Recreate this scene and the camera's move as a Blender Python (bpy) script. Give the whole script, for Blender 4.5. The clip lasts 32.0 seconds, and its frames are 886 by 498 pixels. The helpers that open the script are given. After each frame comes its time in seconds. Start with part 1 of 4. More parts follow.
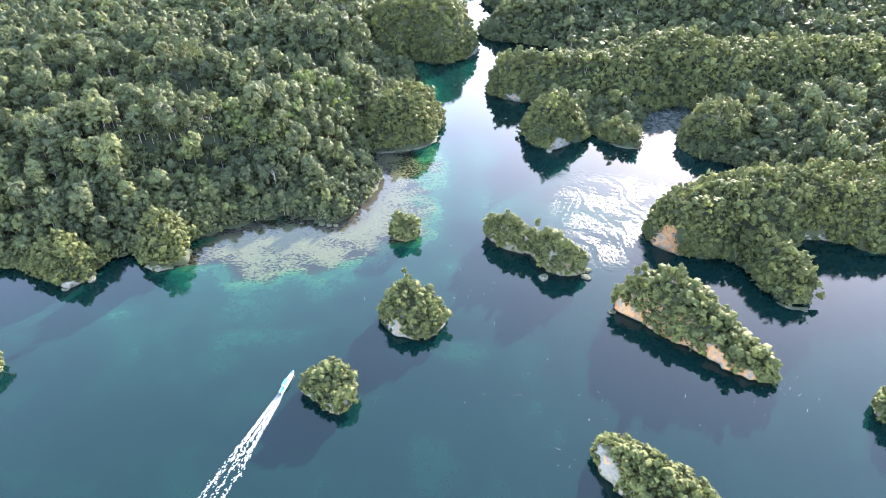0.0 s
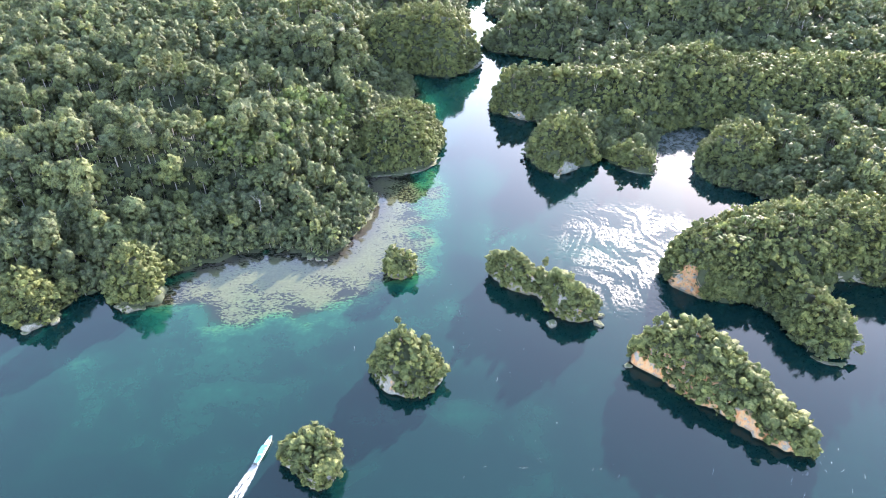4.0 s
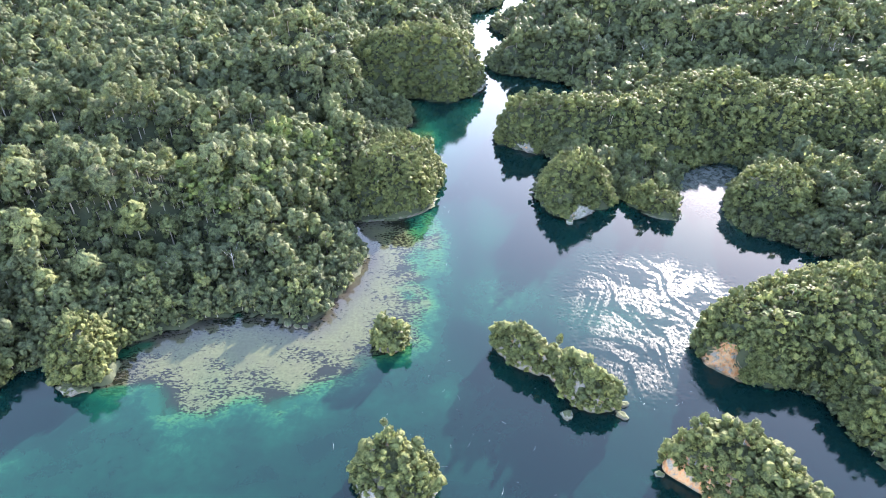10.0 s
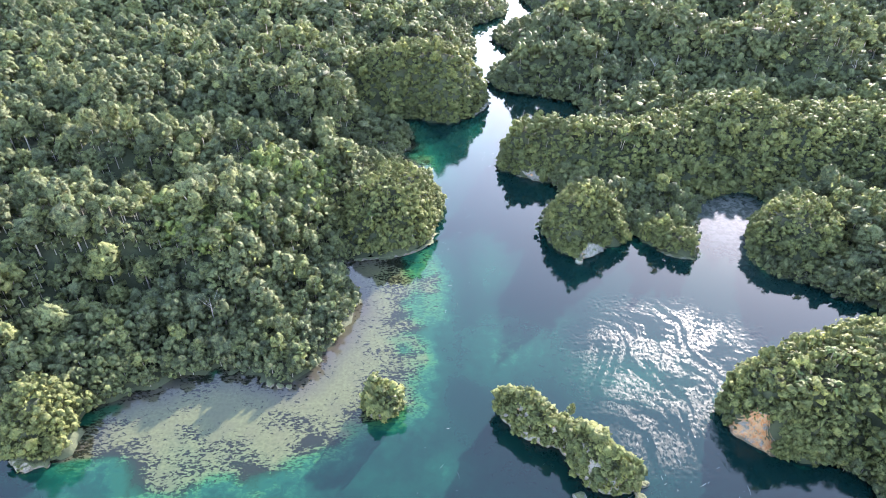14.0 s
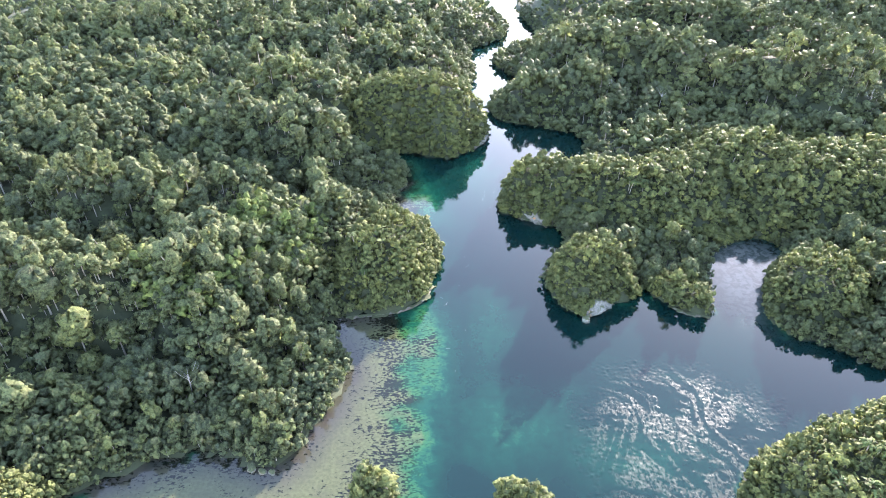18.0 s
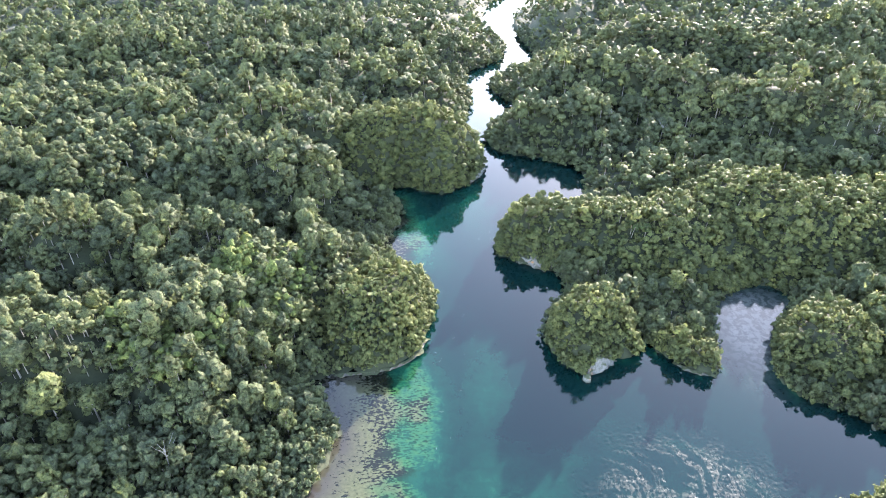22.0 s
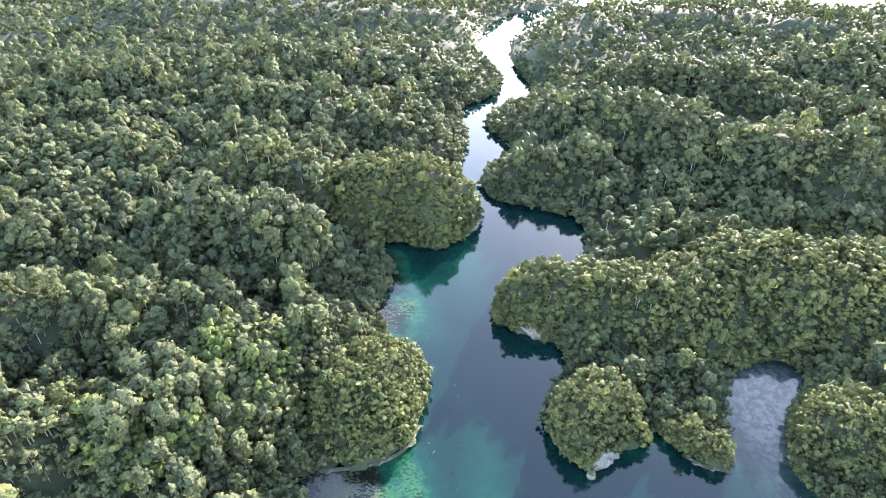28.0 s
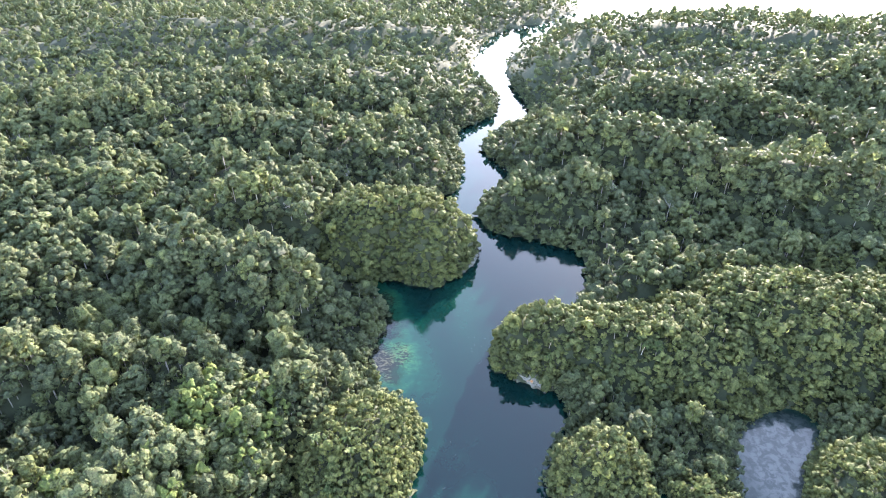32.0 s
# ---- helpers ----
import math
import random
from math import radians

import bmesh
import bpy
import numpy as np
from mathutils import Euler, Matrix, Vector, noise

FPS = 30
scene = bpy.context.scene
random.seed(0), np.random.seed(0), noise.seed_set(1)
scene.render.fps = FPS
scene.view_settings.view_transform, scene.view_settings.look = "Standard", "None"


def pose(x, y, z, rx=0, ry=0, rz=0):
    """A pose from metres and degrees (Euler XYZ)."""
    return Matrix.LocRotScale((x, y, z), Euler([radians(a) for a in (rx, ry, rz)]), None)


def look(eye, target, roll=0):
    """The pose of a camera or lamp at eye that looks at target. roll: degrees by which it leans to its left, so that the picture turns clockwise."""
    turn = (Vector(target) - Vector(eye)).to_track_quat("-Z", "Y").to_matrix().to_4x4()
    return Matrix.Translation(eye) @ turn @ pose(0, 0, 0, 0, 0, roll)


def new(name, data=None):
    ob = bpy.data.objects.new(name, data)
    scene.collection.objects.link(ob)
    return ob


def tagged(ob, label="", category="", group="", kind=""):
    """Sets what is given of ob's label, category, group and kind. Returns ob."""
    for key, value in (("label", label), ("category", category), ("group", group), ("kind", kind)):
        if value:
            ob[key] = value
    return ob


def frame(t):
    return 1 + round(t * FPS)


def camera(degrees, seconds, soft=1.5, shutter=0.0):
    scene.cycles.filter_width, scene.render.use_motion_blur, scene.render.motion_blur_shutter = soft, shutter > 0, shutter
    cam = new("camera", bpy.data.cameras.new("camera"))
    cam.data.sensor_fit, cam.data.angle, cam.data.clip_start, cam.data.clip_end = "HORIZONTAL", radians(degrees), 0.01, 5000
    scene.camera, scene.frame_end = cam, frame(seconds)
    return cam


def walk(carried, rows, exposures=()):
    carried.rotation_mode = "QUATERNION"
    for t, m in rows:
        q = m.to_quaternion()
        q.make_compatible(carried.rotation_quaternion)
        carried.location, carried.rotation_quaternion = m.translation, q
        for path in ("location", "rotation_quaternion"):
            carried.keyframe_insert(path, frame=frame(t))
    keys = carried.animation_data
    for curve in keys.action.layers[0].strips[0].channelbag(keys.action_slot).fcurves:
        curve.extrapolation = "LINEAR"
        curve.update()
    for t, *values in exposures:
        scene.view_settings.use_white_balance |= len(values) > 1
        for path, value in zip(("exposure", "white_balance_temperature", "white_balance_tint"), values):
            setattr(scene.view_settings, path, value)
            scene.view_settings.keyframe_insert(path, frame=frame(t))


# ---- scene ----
cam = camera(70.93, 32.0, soft=1.0)
EXPOSURE = 3.66
PATH = [
    (0.0, look((0.01, 0.03, 159.97), (1.92, 80.69, 100.89), -0.66)),
    (1.5, look((0.51, 10.15, 158.71), (2.45, 90.99, 99.88), -0.47)),
    (3.0, look((1.19, 20.58, 158.53), (3.04, 101.41, 99.69), -0.30)),
    (4.5, look((1.91, 31.04, 158.29), (3.63, 111.90, 99.48), -0.25)),
    (6.0, look((2.56, 41.47, 158.11), (4.16, 122.37, 99.35), -0.25)),
    (7.5, look((3.12, 51.88, 157.87), (4.68, 132.84, 99.19), -0.15)),
    (9.0, look((3.85, 62.20, 157.31), (5.34, 143.28, 98.79), -0.06)),
    (10.5, look((4.75, 72.35, 157.05), (6.02, 153.51, 98.64), -0.09)),
    (12.0, look((5.49, 82.44, 157.15), (6.59, 163.67, 98.84), -0.12)),
    (13.5, look((5.97, 92.75, 157.90), (7.02, 174.00, 99.61), -0.14)),
    (15.0, look((6.50, 103.03, 159.72), (7.49, 184.34, 101.51), -0.14)),
    (16.5, look((7.03, 113.22, 162.59), (7.98, 194.69, 104.62), -0.14)),
    (18.0, look((7.24, 122.04, 165.80), (8.37, 203.69, 108.08), -0.06)),
    (19.5, look((7.64, 130.01, 169.13), (9.02, 211.82, 111.63), 0.10)),
    (21.0, look((8.03, 137.74, 172.45), (9.67, 219.66, 115.12), 0.27)),
    (22.5, look((8.40, 145.38, 175.88), (10.21, 227.39, 118.70), 0.42)),
    (24.0, look((8.58, 152.80, 179.50), (10.57, 234.92, 122.47), 0.56)),
    (25.5, look((8.75, 160.15, 183.05), (10.93, 242.41, 126.23), 0.65)),
    (27.0, look((8.82, 167.66, 186.93), (11.25, 249.95, 130.17), 0.83)),
    (28.5, look((9.44, 175.04, 190.36), (12.01, 257.45, 133.76), 0.79)),
    (30.0, look((10.59, 182.56, 193.45), (13.23, 265.13, 137.10), 0.49)),
    (31.0, look((11.50, 187.59, 195.15), (14.08, 270.28, 138.98), 0.23)),
    (32.0, look((12.55, 192.52, 196.53), (14.94, 275.34, 140.53), -0.01)),
]
walk(cam, PATH, exposures=[(0.0, EXPOSURE, 6420, 24.0), (32.0, EXPOSURE, 6420, 24.0)])

# ---- sky and sun ----
SUN_AZ, SUN_EL = 30.0, 18.0
sky_world = bpy.data.worlds.new("sky")
scene.world = sky_world
sky_world.use_nodes = True
wn = sky_world.node_tree
sky = wn.nodes.new("ShaderNodeTexSky")
sky.sky_type = "NISHITA"
sky.sun_disc = False
sky.sun_elevation, sky.sun_rotation = radians(SUN_EL), radians(SUN_AZ)
sky.air_density, sky.dust_density, sky.ozone_density = 1.2, 0.45, 0.4
wn.links.new(sky.outputs[0], wn.nodes["Background"].inputs[0])
wn.nodes["Background"].inputs[1].default_value = 0.15
sun_dir = Vector((math.sin(radians(SUN_AZ)) * math.cos(radians(SUN_EL)), math.cos(radians(SUN_AZ)) * math.cos(radians(SUN_EL)), math.sin(radians(SUN_EL))))
sun = new("sun", bpy.data.lights.new("sun", "SUN"))
sun.data.energy, sun.data.angle, sun.data.color = 3.5, radians(1.0), (1.0, 0.93, 0.80)
sun.matrix_world = look(sun_dir * 900, (0, 0, 0))


# ---- materials ----
class Nodes:
    """A short way to write a node material."""

    def __init__(self, name):
        self.mat = bpy.data.materials.new(name)
        self.mat.use_nodes = True
        self.tree = self.mat.node_tree
        self.tree.nodes.clear()
        self.out = self.tree.nodes.new("ShaderNodeOutputMaterial")

    def node(self, kind, inputs=None, **fields):
        n = self.tree.nodes.new(kind)
        for key, value in fields.items():
            setattr(n, key, value)
        for key, value in (inputs or {}).items():
            if isinstance(value, bpy.types.NodeSocket):
                self.tree.links.new(value, n.inputs[key])
            else:
                n.inputs[key].default_value = value
        return n

    def noise(self, scale, detail=3.0, rough=0.55, vec=None, dist=0.0):
        ins = {"Scale": scale, "Detail": detail, "Roughness": rough, "Distortion": dist}
        ins["Vector"] = vec if vec is not None else self.position()
        return self.node("ShaderNodeTexNoise", ins).outputs[0]

    def position(self):
        return self.node("ShaderNodeNewGeometry").outputs["Position"]

    def math(self, op, a, b=0.0, clamp=False):
        return self.node("ShaderNodeMath", {0: a, 1: b}, operation=op, use_clamp=clamp).outputs[0]

    def band(self, value, lo, hi, a=0.0, b=1.0):
        return self.node("ShaderNodeMapRange", {0: value, 1: lo, 2: hi, 3: a, 4: b}, interpolation_type="SMOOTHSTEP").outputs[0]

    def mix(self, fac, a, b, blend="MIX"):
        n = self.tree.nodes.new("ShaderNodeMix")
        n.data_type, n.blend_type = "RGBA", blend
        for key, value in ((0, fac), (6, a), (7, b)):
            if isinstance(value, bpy.types.NodeSocket):
                self.tree.links.new(value, n.inputs[key])
            else:
                n.inputs[key].default_value = value
        return n.outputs[2]

    def done(self, shader):
        self.tree.links.new(shader, self.out.inputs[0])
        return self.mat


def rgb(r, g, b):
    return (r, g, b, 1.0)


def foliage(name, dark, light, young, by_object, translucent=0.5):
    """Leaves: hue from tree to tree, and from clump to clump; every spray of leaves has its own tilt and shade."""
    n = Nodes(name)
    if by_object:
        tree = n.node("ShaderNodeObjectInfo").outputs["Random"]
    else:
        tree = n.node("ShaderNodeAttribute", attribute_name="tree").outputs["Fac"]
    geo = n.node("ShaderNodeNewGeometry")
    pos = geo.outputs["Position"]
    spray = n.node("ShaderNodeTexVoronoi", {"Vector": pos, "Scale": 0.75}).outputs["Color"]
    leaf = n.node("ShaderNodeTexVoronoi", {"Vector": pos, "Scale": 2.3}).outputs["Color"]
    stand = n.noise(0.03, 2.0)
    col = n.mix(n.band(tree, 0.05, 0.85), rgb(*dark), rgb(*light))
    col = n.mix(n.math("MULTIPLY", n.band(tree, 0.72, 1.0), 0.75), col, rgb(*young))
    col = n.mix(n.math("MULTIPLY", n.band(stand, 0.5, 0.7), 0.4), col, rgb(*young))
    spray_tone = n.node("ShaderNodeSeparateColor", {0: spray}).outputs[1]
    # sprays picked at random mix up to halfway to a darker green
    col = n.mix(n.math("MULTIPLY", n.band(spray_tone, 0.35, 0.9), 0.5), col, rgb(*(c * 0.6 for c in dark)))
    tone = n.node("ShaderNodeSeparateColor", {0: leaf})
    col = n.mix(n.math("MULTIPLY", tone.outputs[0], 0.55), col, rgb(*(c * 1.6 for c in light)))
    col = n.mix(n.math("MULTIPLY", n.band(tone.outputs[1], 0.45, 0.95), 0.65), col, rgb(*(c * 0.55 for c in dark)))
    col = n.mix(n.math("MULTIPLY", n.band(tone.outputs[2], 0.94, 0.98), 0.5), col, rgb(0.17, 0.14, 0.075))
    way = n.node("ShaderNodeVectorTransform", {0: n.node("ShaderNodeAttribute", attribute_name="leaf_way").outputs["Vector"]}, vector_type="VECTOR", convert_from="OBJECT", convert_to="WORLD").outputs[0]
    way = n.node("ShaderNodeVectorMath", {0: way, "Scale": 2.2}, operation="SCALE").outputs[0]
    way = n.node("ShaderNodeVectorMath", {0: geo.outputs["Normal"], 1: (0.6, 0.6, 0.6), 2: way}, operation="MULTIPLY_ADD").outputs[0]
    for cells, tilt in ((spray, 2.3), (leaf, 1.7)):
        lean = n.node("ShaderNodeVectorMath", {0: cells, 1: (0.5, 0.5, 0.5)}, operation="SUBTRACT").outputs[0]
        way = n.node("ShaderNodeVectorMath", {0: lean, 1: (tilt, tilt, tilt), 2: way}, operation="MULTIPLY_ADD").outputs[0]
    way = n.node("ShaderNodeVectorMath", {0: way}, operation="NORMALIZE").outputs[0]
    face = n.node("ShaderNodeBsdfPrincipled", {"Base Color": col, "Roughness": 0.6, "Specular IOR Level": 0.07, "Normal": way})
    back = n.node("ShaderNodeBsdfTranslucent", {"Normal": way, "Color": n.mix(0.5, col, rgb(0.20, 0.24, 0.08))})
    return n.done(n.node("ShaderNodeMixShader", {0: translucent, 1: face.outputs[0], 2: back.outputs[0]}).outputs[0])


def bark(name, a, b):
    n = Nodes(name)
    col = n.mix(n.noise(1.6, 4.0), rgb(*a), rgb(*b))
    bump = n.node("ShaderNodeBump", {"Height": n.noise(6.0, 3.0), "Strength": 0.5, "Distance": 0.05})
    return n.done(n.node("ShaderNodeBsdfPrincipled", {"Base Color": col, "Roughness": 0.9, "Normal": bump.outputs[0]}).outputs[0])


def limestone(name, ochre):
    """Karst rock: grey-white, dark streaks of algae, rust-coloured where it has broken away."""
    n = Nodes(name)
    pos = n.position()
    tall = n.node("ShaderNodeVectorMath", {0: pos, 1: (1.0, 1.0, 0.25)}, operation="MULTIPLY").outputs[0]
    streak = n.noise(0.9, 5.0, 0.65, tall)
    big = n.noise(0.30, 4.0, 0.6, pos)
    fine = n.noise(3.5, 4.0, 0.6, pos)
    col = n.mix(n.band(fine, 0.3, 0.7), rgb(0.115, 0.112, 0.098), rgb(0.25, 0.24, 0.215))
    col = n.mix(n.band(big, 0.60 - 0.22 * ochre, 0.72 - 0.22 * ochre), col, n.mix(n.band(streak, 0.35, 0.6), rgb(0.37, 0.150, 0.055), rgb(0.40, 0.25, 0.13)))
    col = n.mix(n.math("MULTIPLY", n.band(streak, 0.5, 0.68), 0.75), col, rgb(0.09, 0.09, 0.075))
    height = n.math("ADD", n.node("ShaderNodeSeparateXYZ", {0: pos}).outputs[2], n.math("MULTIPLY", n.math("SUBTRACT", streak, 0.5), 2.5))
    col = n.mix(n.band(height, 0.5, 1.3, 0.8, 0.0), col, rgb(0.075, 0.07, 0.055))
    level = n.node("ShaderNodeSeparateXYZ", {0: n.node("ShaderNodeNewGeometry").outputs["Normal"]}).outputs[2]
    col = n.mix(n.band(n.math("ADD", level, n.math("MULTIPLY", n.math("SUBTRACT", fine, 0.5), 0.5)), 0.58, 0.80), col, n.mix(fine, rgb(0.035, 0.045, 0.020), rgb(0.075, 0.085, 0.035)))
    bump = n.node("ShaderNodeBump", {"Height": n.noise(1.4, 6.0, 0.7, tall), "Strength": 1.0, "Distance": 0.6})
    return n.done(n.node("ShaderNodeBsdfPrincipled", {"Base Color": col, "Roughness": 0.92, "Normal": bump.outputs[0]}).outputs[0])


def bed_colour(n, pos, coral, mud, silt_sheen):
    """Sand with fine grain, grey mud near the mangroves, coral rubble in streaks along the shore and dark heads towards the drop."""
    fine, mid = n.noise(0.9, 4.0, 0.6, pos), n.noise(0.12, 3.0, 0.5, pos)
    along = n.node("ShaderNodeMapping", {"Vector": pos, "Rotation": (0, 0, radians(-28)), "Scale": (0.6, 1.15, 1.0)}).outputs[0]
    specks, heads = n.noise(1.05, 4.0, 0.66, along, 0.5), n.noise(0.115, 4.0, 0.62, along, 0.7)
    sand = n.mix(n.band(fine, 0.3, 0.7), rgb(0.037, 0.042, 0.021), rgb(0.057, 0.062, 0.031))
    sand = n.mix(n.math("MULTIPLY", n.band(mid, 0.45, 0.65), 0.45), sand, rgb(0.040, 0.042, 0.025))
    sand = n.mix(mud, sand, n.mix(mid, rgb(0.019, 0.017, 0.016), rgb(0.036, 0.032, 0.029)))
    # pale lagoon bottom: silt with the sky's reflection put into its colour
    sand = n.mix(silt_sheen, sand, n.mix(fine, rgb(0.032, 0.036, 0.034), rgb(0.062, 0.067, 0.063)))
    grow = n.math("MULTIPLY", n.math("SUBTRACT", coral, 0.5), 0.30)
    swarm = n.math("MULTIPLY", n.math("SUBTRACT", heads, 0.5), 0.55)
    rubble = n.band(n.math("ADD", n.math("ADD", specks, grow), swarm), 0.552, 0.578)
    knobs = n.band(n.math("ADD", heads, n.math("MULTIPLY", n.math("SUBTRACT", coral, 0.5), 0.55)), 0.705, 0.735)
    return n.mix(n.math("MAXIMUM", rubble, knobs), sand, n.mix(fine, rgb(0.003, 0.005, 0.004), rgb(0.010, 0.011, 0.007)))


def ground_material():
    """Forest floor on land; sand, mud and coral under water."""
    n = Nodes("ground")
    pos = n.position()
    z = n.node("ShaderNodeSeparateXYZ", {0: pos}).outputs[2]
    bed = bed_colour(n, pos, n.node("ShaderNodeAttribute", attribute_name="coral").outputs["Fac"], n.node("ShaderNodeAttribute", attribute_name="mud").outputs["Fac"], n.node("ShaderNodeAttribute", attribute_name="silt_sheen").outputs["Fac"])
    fine = n.noise(0.9, 4.0, 0.6, pos)
    floor = n.mix(fine, rgb(0.016, 0.024, 0.011), rgb(0.042, 0.050, 0.022))
    col = n.mix(n.band(z, -0.9, -0.4), bed, floor)
    bump = n.node("ShaderNodeBump", {"Height": fine, "Strength": 0.6, "Distance": 0.4})
    return n.done(n.node("ShaderNodeBsdfPrincipled", {"Base Color": col, "Roughness": 0.95, "Normal": bump.outputs[0]}).outputs[0])


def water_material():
    """Sea, opaque: the bed's colours are painted on the surface in the shallows, turbid green to blue with depth,
    ripples where the current runs.
    """
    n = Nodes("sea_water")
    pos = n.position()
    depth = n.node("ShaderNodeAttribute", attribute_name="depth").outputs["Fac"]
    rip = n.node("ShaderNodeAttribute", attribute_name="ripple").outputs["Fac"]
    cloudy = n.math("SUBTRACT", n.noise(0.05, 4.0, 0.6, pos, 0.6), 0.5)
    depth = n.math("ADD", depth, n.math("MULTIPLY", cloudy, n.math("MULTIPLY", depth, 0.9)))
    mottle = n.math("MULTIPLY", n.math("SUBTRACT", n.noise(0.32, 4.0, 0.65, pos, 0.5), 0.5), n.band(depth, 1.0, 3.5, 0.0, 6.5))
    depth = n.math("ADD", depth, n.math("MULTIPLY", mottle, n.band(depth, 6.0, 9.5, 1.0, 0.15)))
    bed = bed_colour(n, pos, n.node("ShaderNodeAttribute", attribute_name="coral").outputs["Fac"], n.node("ShaderNodeAttribute", attribute_name="mud").outputs["Fac"], n.node("ShaderNodeAttribute", attribute_name="silt_sheen").outputs["Fac"])
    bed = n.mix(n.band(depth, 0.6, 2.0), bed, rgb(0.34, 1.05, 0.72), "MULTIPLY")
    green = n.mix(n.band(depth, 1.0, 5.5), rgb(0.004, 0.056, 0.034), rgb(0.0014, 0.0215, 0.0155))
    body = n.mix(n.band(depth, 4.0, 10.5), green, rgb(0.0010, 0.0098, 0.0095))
    # The view down to the bed is put into the surface colour.
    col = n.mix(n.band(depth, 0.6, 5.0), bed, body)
    # lagoon mottle: silt plus painted sky reflection, laid over the depth colours
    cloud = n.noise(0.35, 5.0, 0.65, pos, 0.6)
    col = n.mix(n.node("ShaderNodeAttribute", attribute_name="silt_sheen").outputs["Fac"], col, n.mix(n.band(cloud, 0.42, 0.58), rgb(0.024, 0.030, 0.028), rgb(0.068, 0.074, 0.069)))
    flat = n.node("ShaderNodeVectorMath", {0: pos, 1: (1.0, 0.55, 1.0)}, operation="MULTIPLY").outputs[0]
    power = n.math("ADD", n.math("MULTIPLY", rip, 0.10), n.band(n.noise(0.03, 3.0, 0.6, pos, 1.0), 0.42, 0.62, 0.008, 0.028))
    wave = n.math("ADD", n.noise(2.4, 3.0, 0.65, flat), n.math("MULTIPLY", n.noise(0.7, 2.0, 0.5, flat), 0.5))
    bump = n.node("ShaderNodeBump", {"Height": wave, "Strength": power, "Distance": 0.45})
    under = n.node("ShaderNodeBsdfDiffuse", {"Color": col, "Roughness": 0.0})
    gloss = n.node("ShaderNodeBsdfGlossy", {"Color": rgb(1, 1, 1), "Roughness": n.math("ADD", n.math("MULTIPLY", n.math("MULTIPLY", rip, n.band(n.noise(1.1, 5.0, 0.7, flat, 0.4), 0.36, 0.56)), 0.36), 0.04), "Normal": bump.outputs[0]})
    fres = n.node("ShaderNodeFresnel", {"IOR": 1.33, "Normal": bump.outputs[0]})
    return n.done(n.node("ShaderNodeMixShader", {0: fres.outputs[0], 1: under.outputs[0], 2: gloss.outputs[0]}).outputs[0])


LEAF = dict(dark=(0.051, 0.067, 0.048), light=(0.132, 0.156, 0.073), young=(0.205, 0.226, 0.076))
KARST = dict(dark=(0.060, 0.077, 0.040), light=(0.146, 0.166, 0.064), young=(0.235, 0.244, 0.076))
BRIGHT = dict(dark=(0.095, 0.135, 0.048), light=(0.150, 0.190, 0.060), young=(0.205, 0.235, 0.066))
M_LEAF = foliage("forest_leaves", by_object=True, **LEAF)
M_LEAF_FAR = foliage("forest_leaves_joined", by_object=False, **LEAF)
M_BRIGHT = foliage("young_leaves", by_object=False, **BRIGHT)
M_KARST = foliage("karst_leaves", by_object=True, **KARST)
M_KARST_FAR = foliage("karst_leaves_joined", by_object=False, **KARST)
M_BARK = bark("pale_bark", (0.16, 0.14, 0.11), (0.42, 0.39, 0.33))
M_ROCK = limestone("limestone", 0.15)
M_OCHRE = limestone("ochre_limestone", 0.92)
M_PALE = limestone("pale_limestone", 0.0)
M_GROUND = ground_material()
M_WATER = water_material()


# ---- mesh helpers ----
def mesh_np(name, co, faces, material, attrs=None, smooth=False):
    """A mesh from arrays of places and of equal-sided faces."""
    co, faces = np.asarray(co, np.float32).reshape(-1, 3), np.asarray(faces, np.int32)
    me = bpy.data.meshes.new(name)
    me.vertices.add(len(co))
    me.vertices.foreach_set("co", co.ravel())
    me.loops.add(faces.size)
    me.loops.foreach_set("vertex_index", faces.ravel())
    me.polygons.add(len(faces))
    me.polygons.foreach_set("loop_start", np.arange(0, faces.size, faces.shape[1], dtype=np.int32))
    if smooth:
        me.polygons.foreach_set("use_smooth", np.ones(len(faces), bool))
    for key, value in (attrs or {}).items():
        value = np.asarray(value, np.float32)
        if value.size == 3 * len(co):
            me.attributes.new(key, "FLOAT_VECTOR", "POINT").data.foreach_set("vector", value.ravel())
        else:
            me.attributes.new(key, "FLOAT", "POINT").data.foreach_set("value", value.ravel())
    me.update(calc_edges=True)
    me.validate()
    me.materials.append(material)
    return me


def part(name, me, parent, label=""):
    ob = new(name, me)
    ob.parent = parent
    return tagged(ob, label)


def fbm(x, y, scale, seed, octaves=3):
    """Smooth noise about 0 on arrays: turned sums of sines."""
    rs = np.random.RandomState(seed)
    total, amp = np.zeros_like(np.asarray(x, float)), 1.0
    for o in range(octaves):
        for _ in range(4):
            a, p = rs.rand() * 6.283, rs.rand() * 6.283
            k = 6.283 / scale * 2**o * (0.7 + 0.6 * rs.rand())
            total = total + amp * 0.35 * np.sin(k * (np.cos(a) * x + np.sin(a) * y) + p)
        amp *= 0.5
    return total


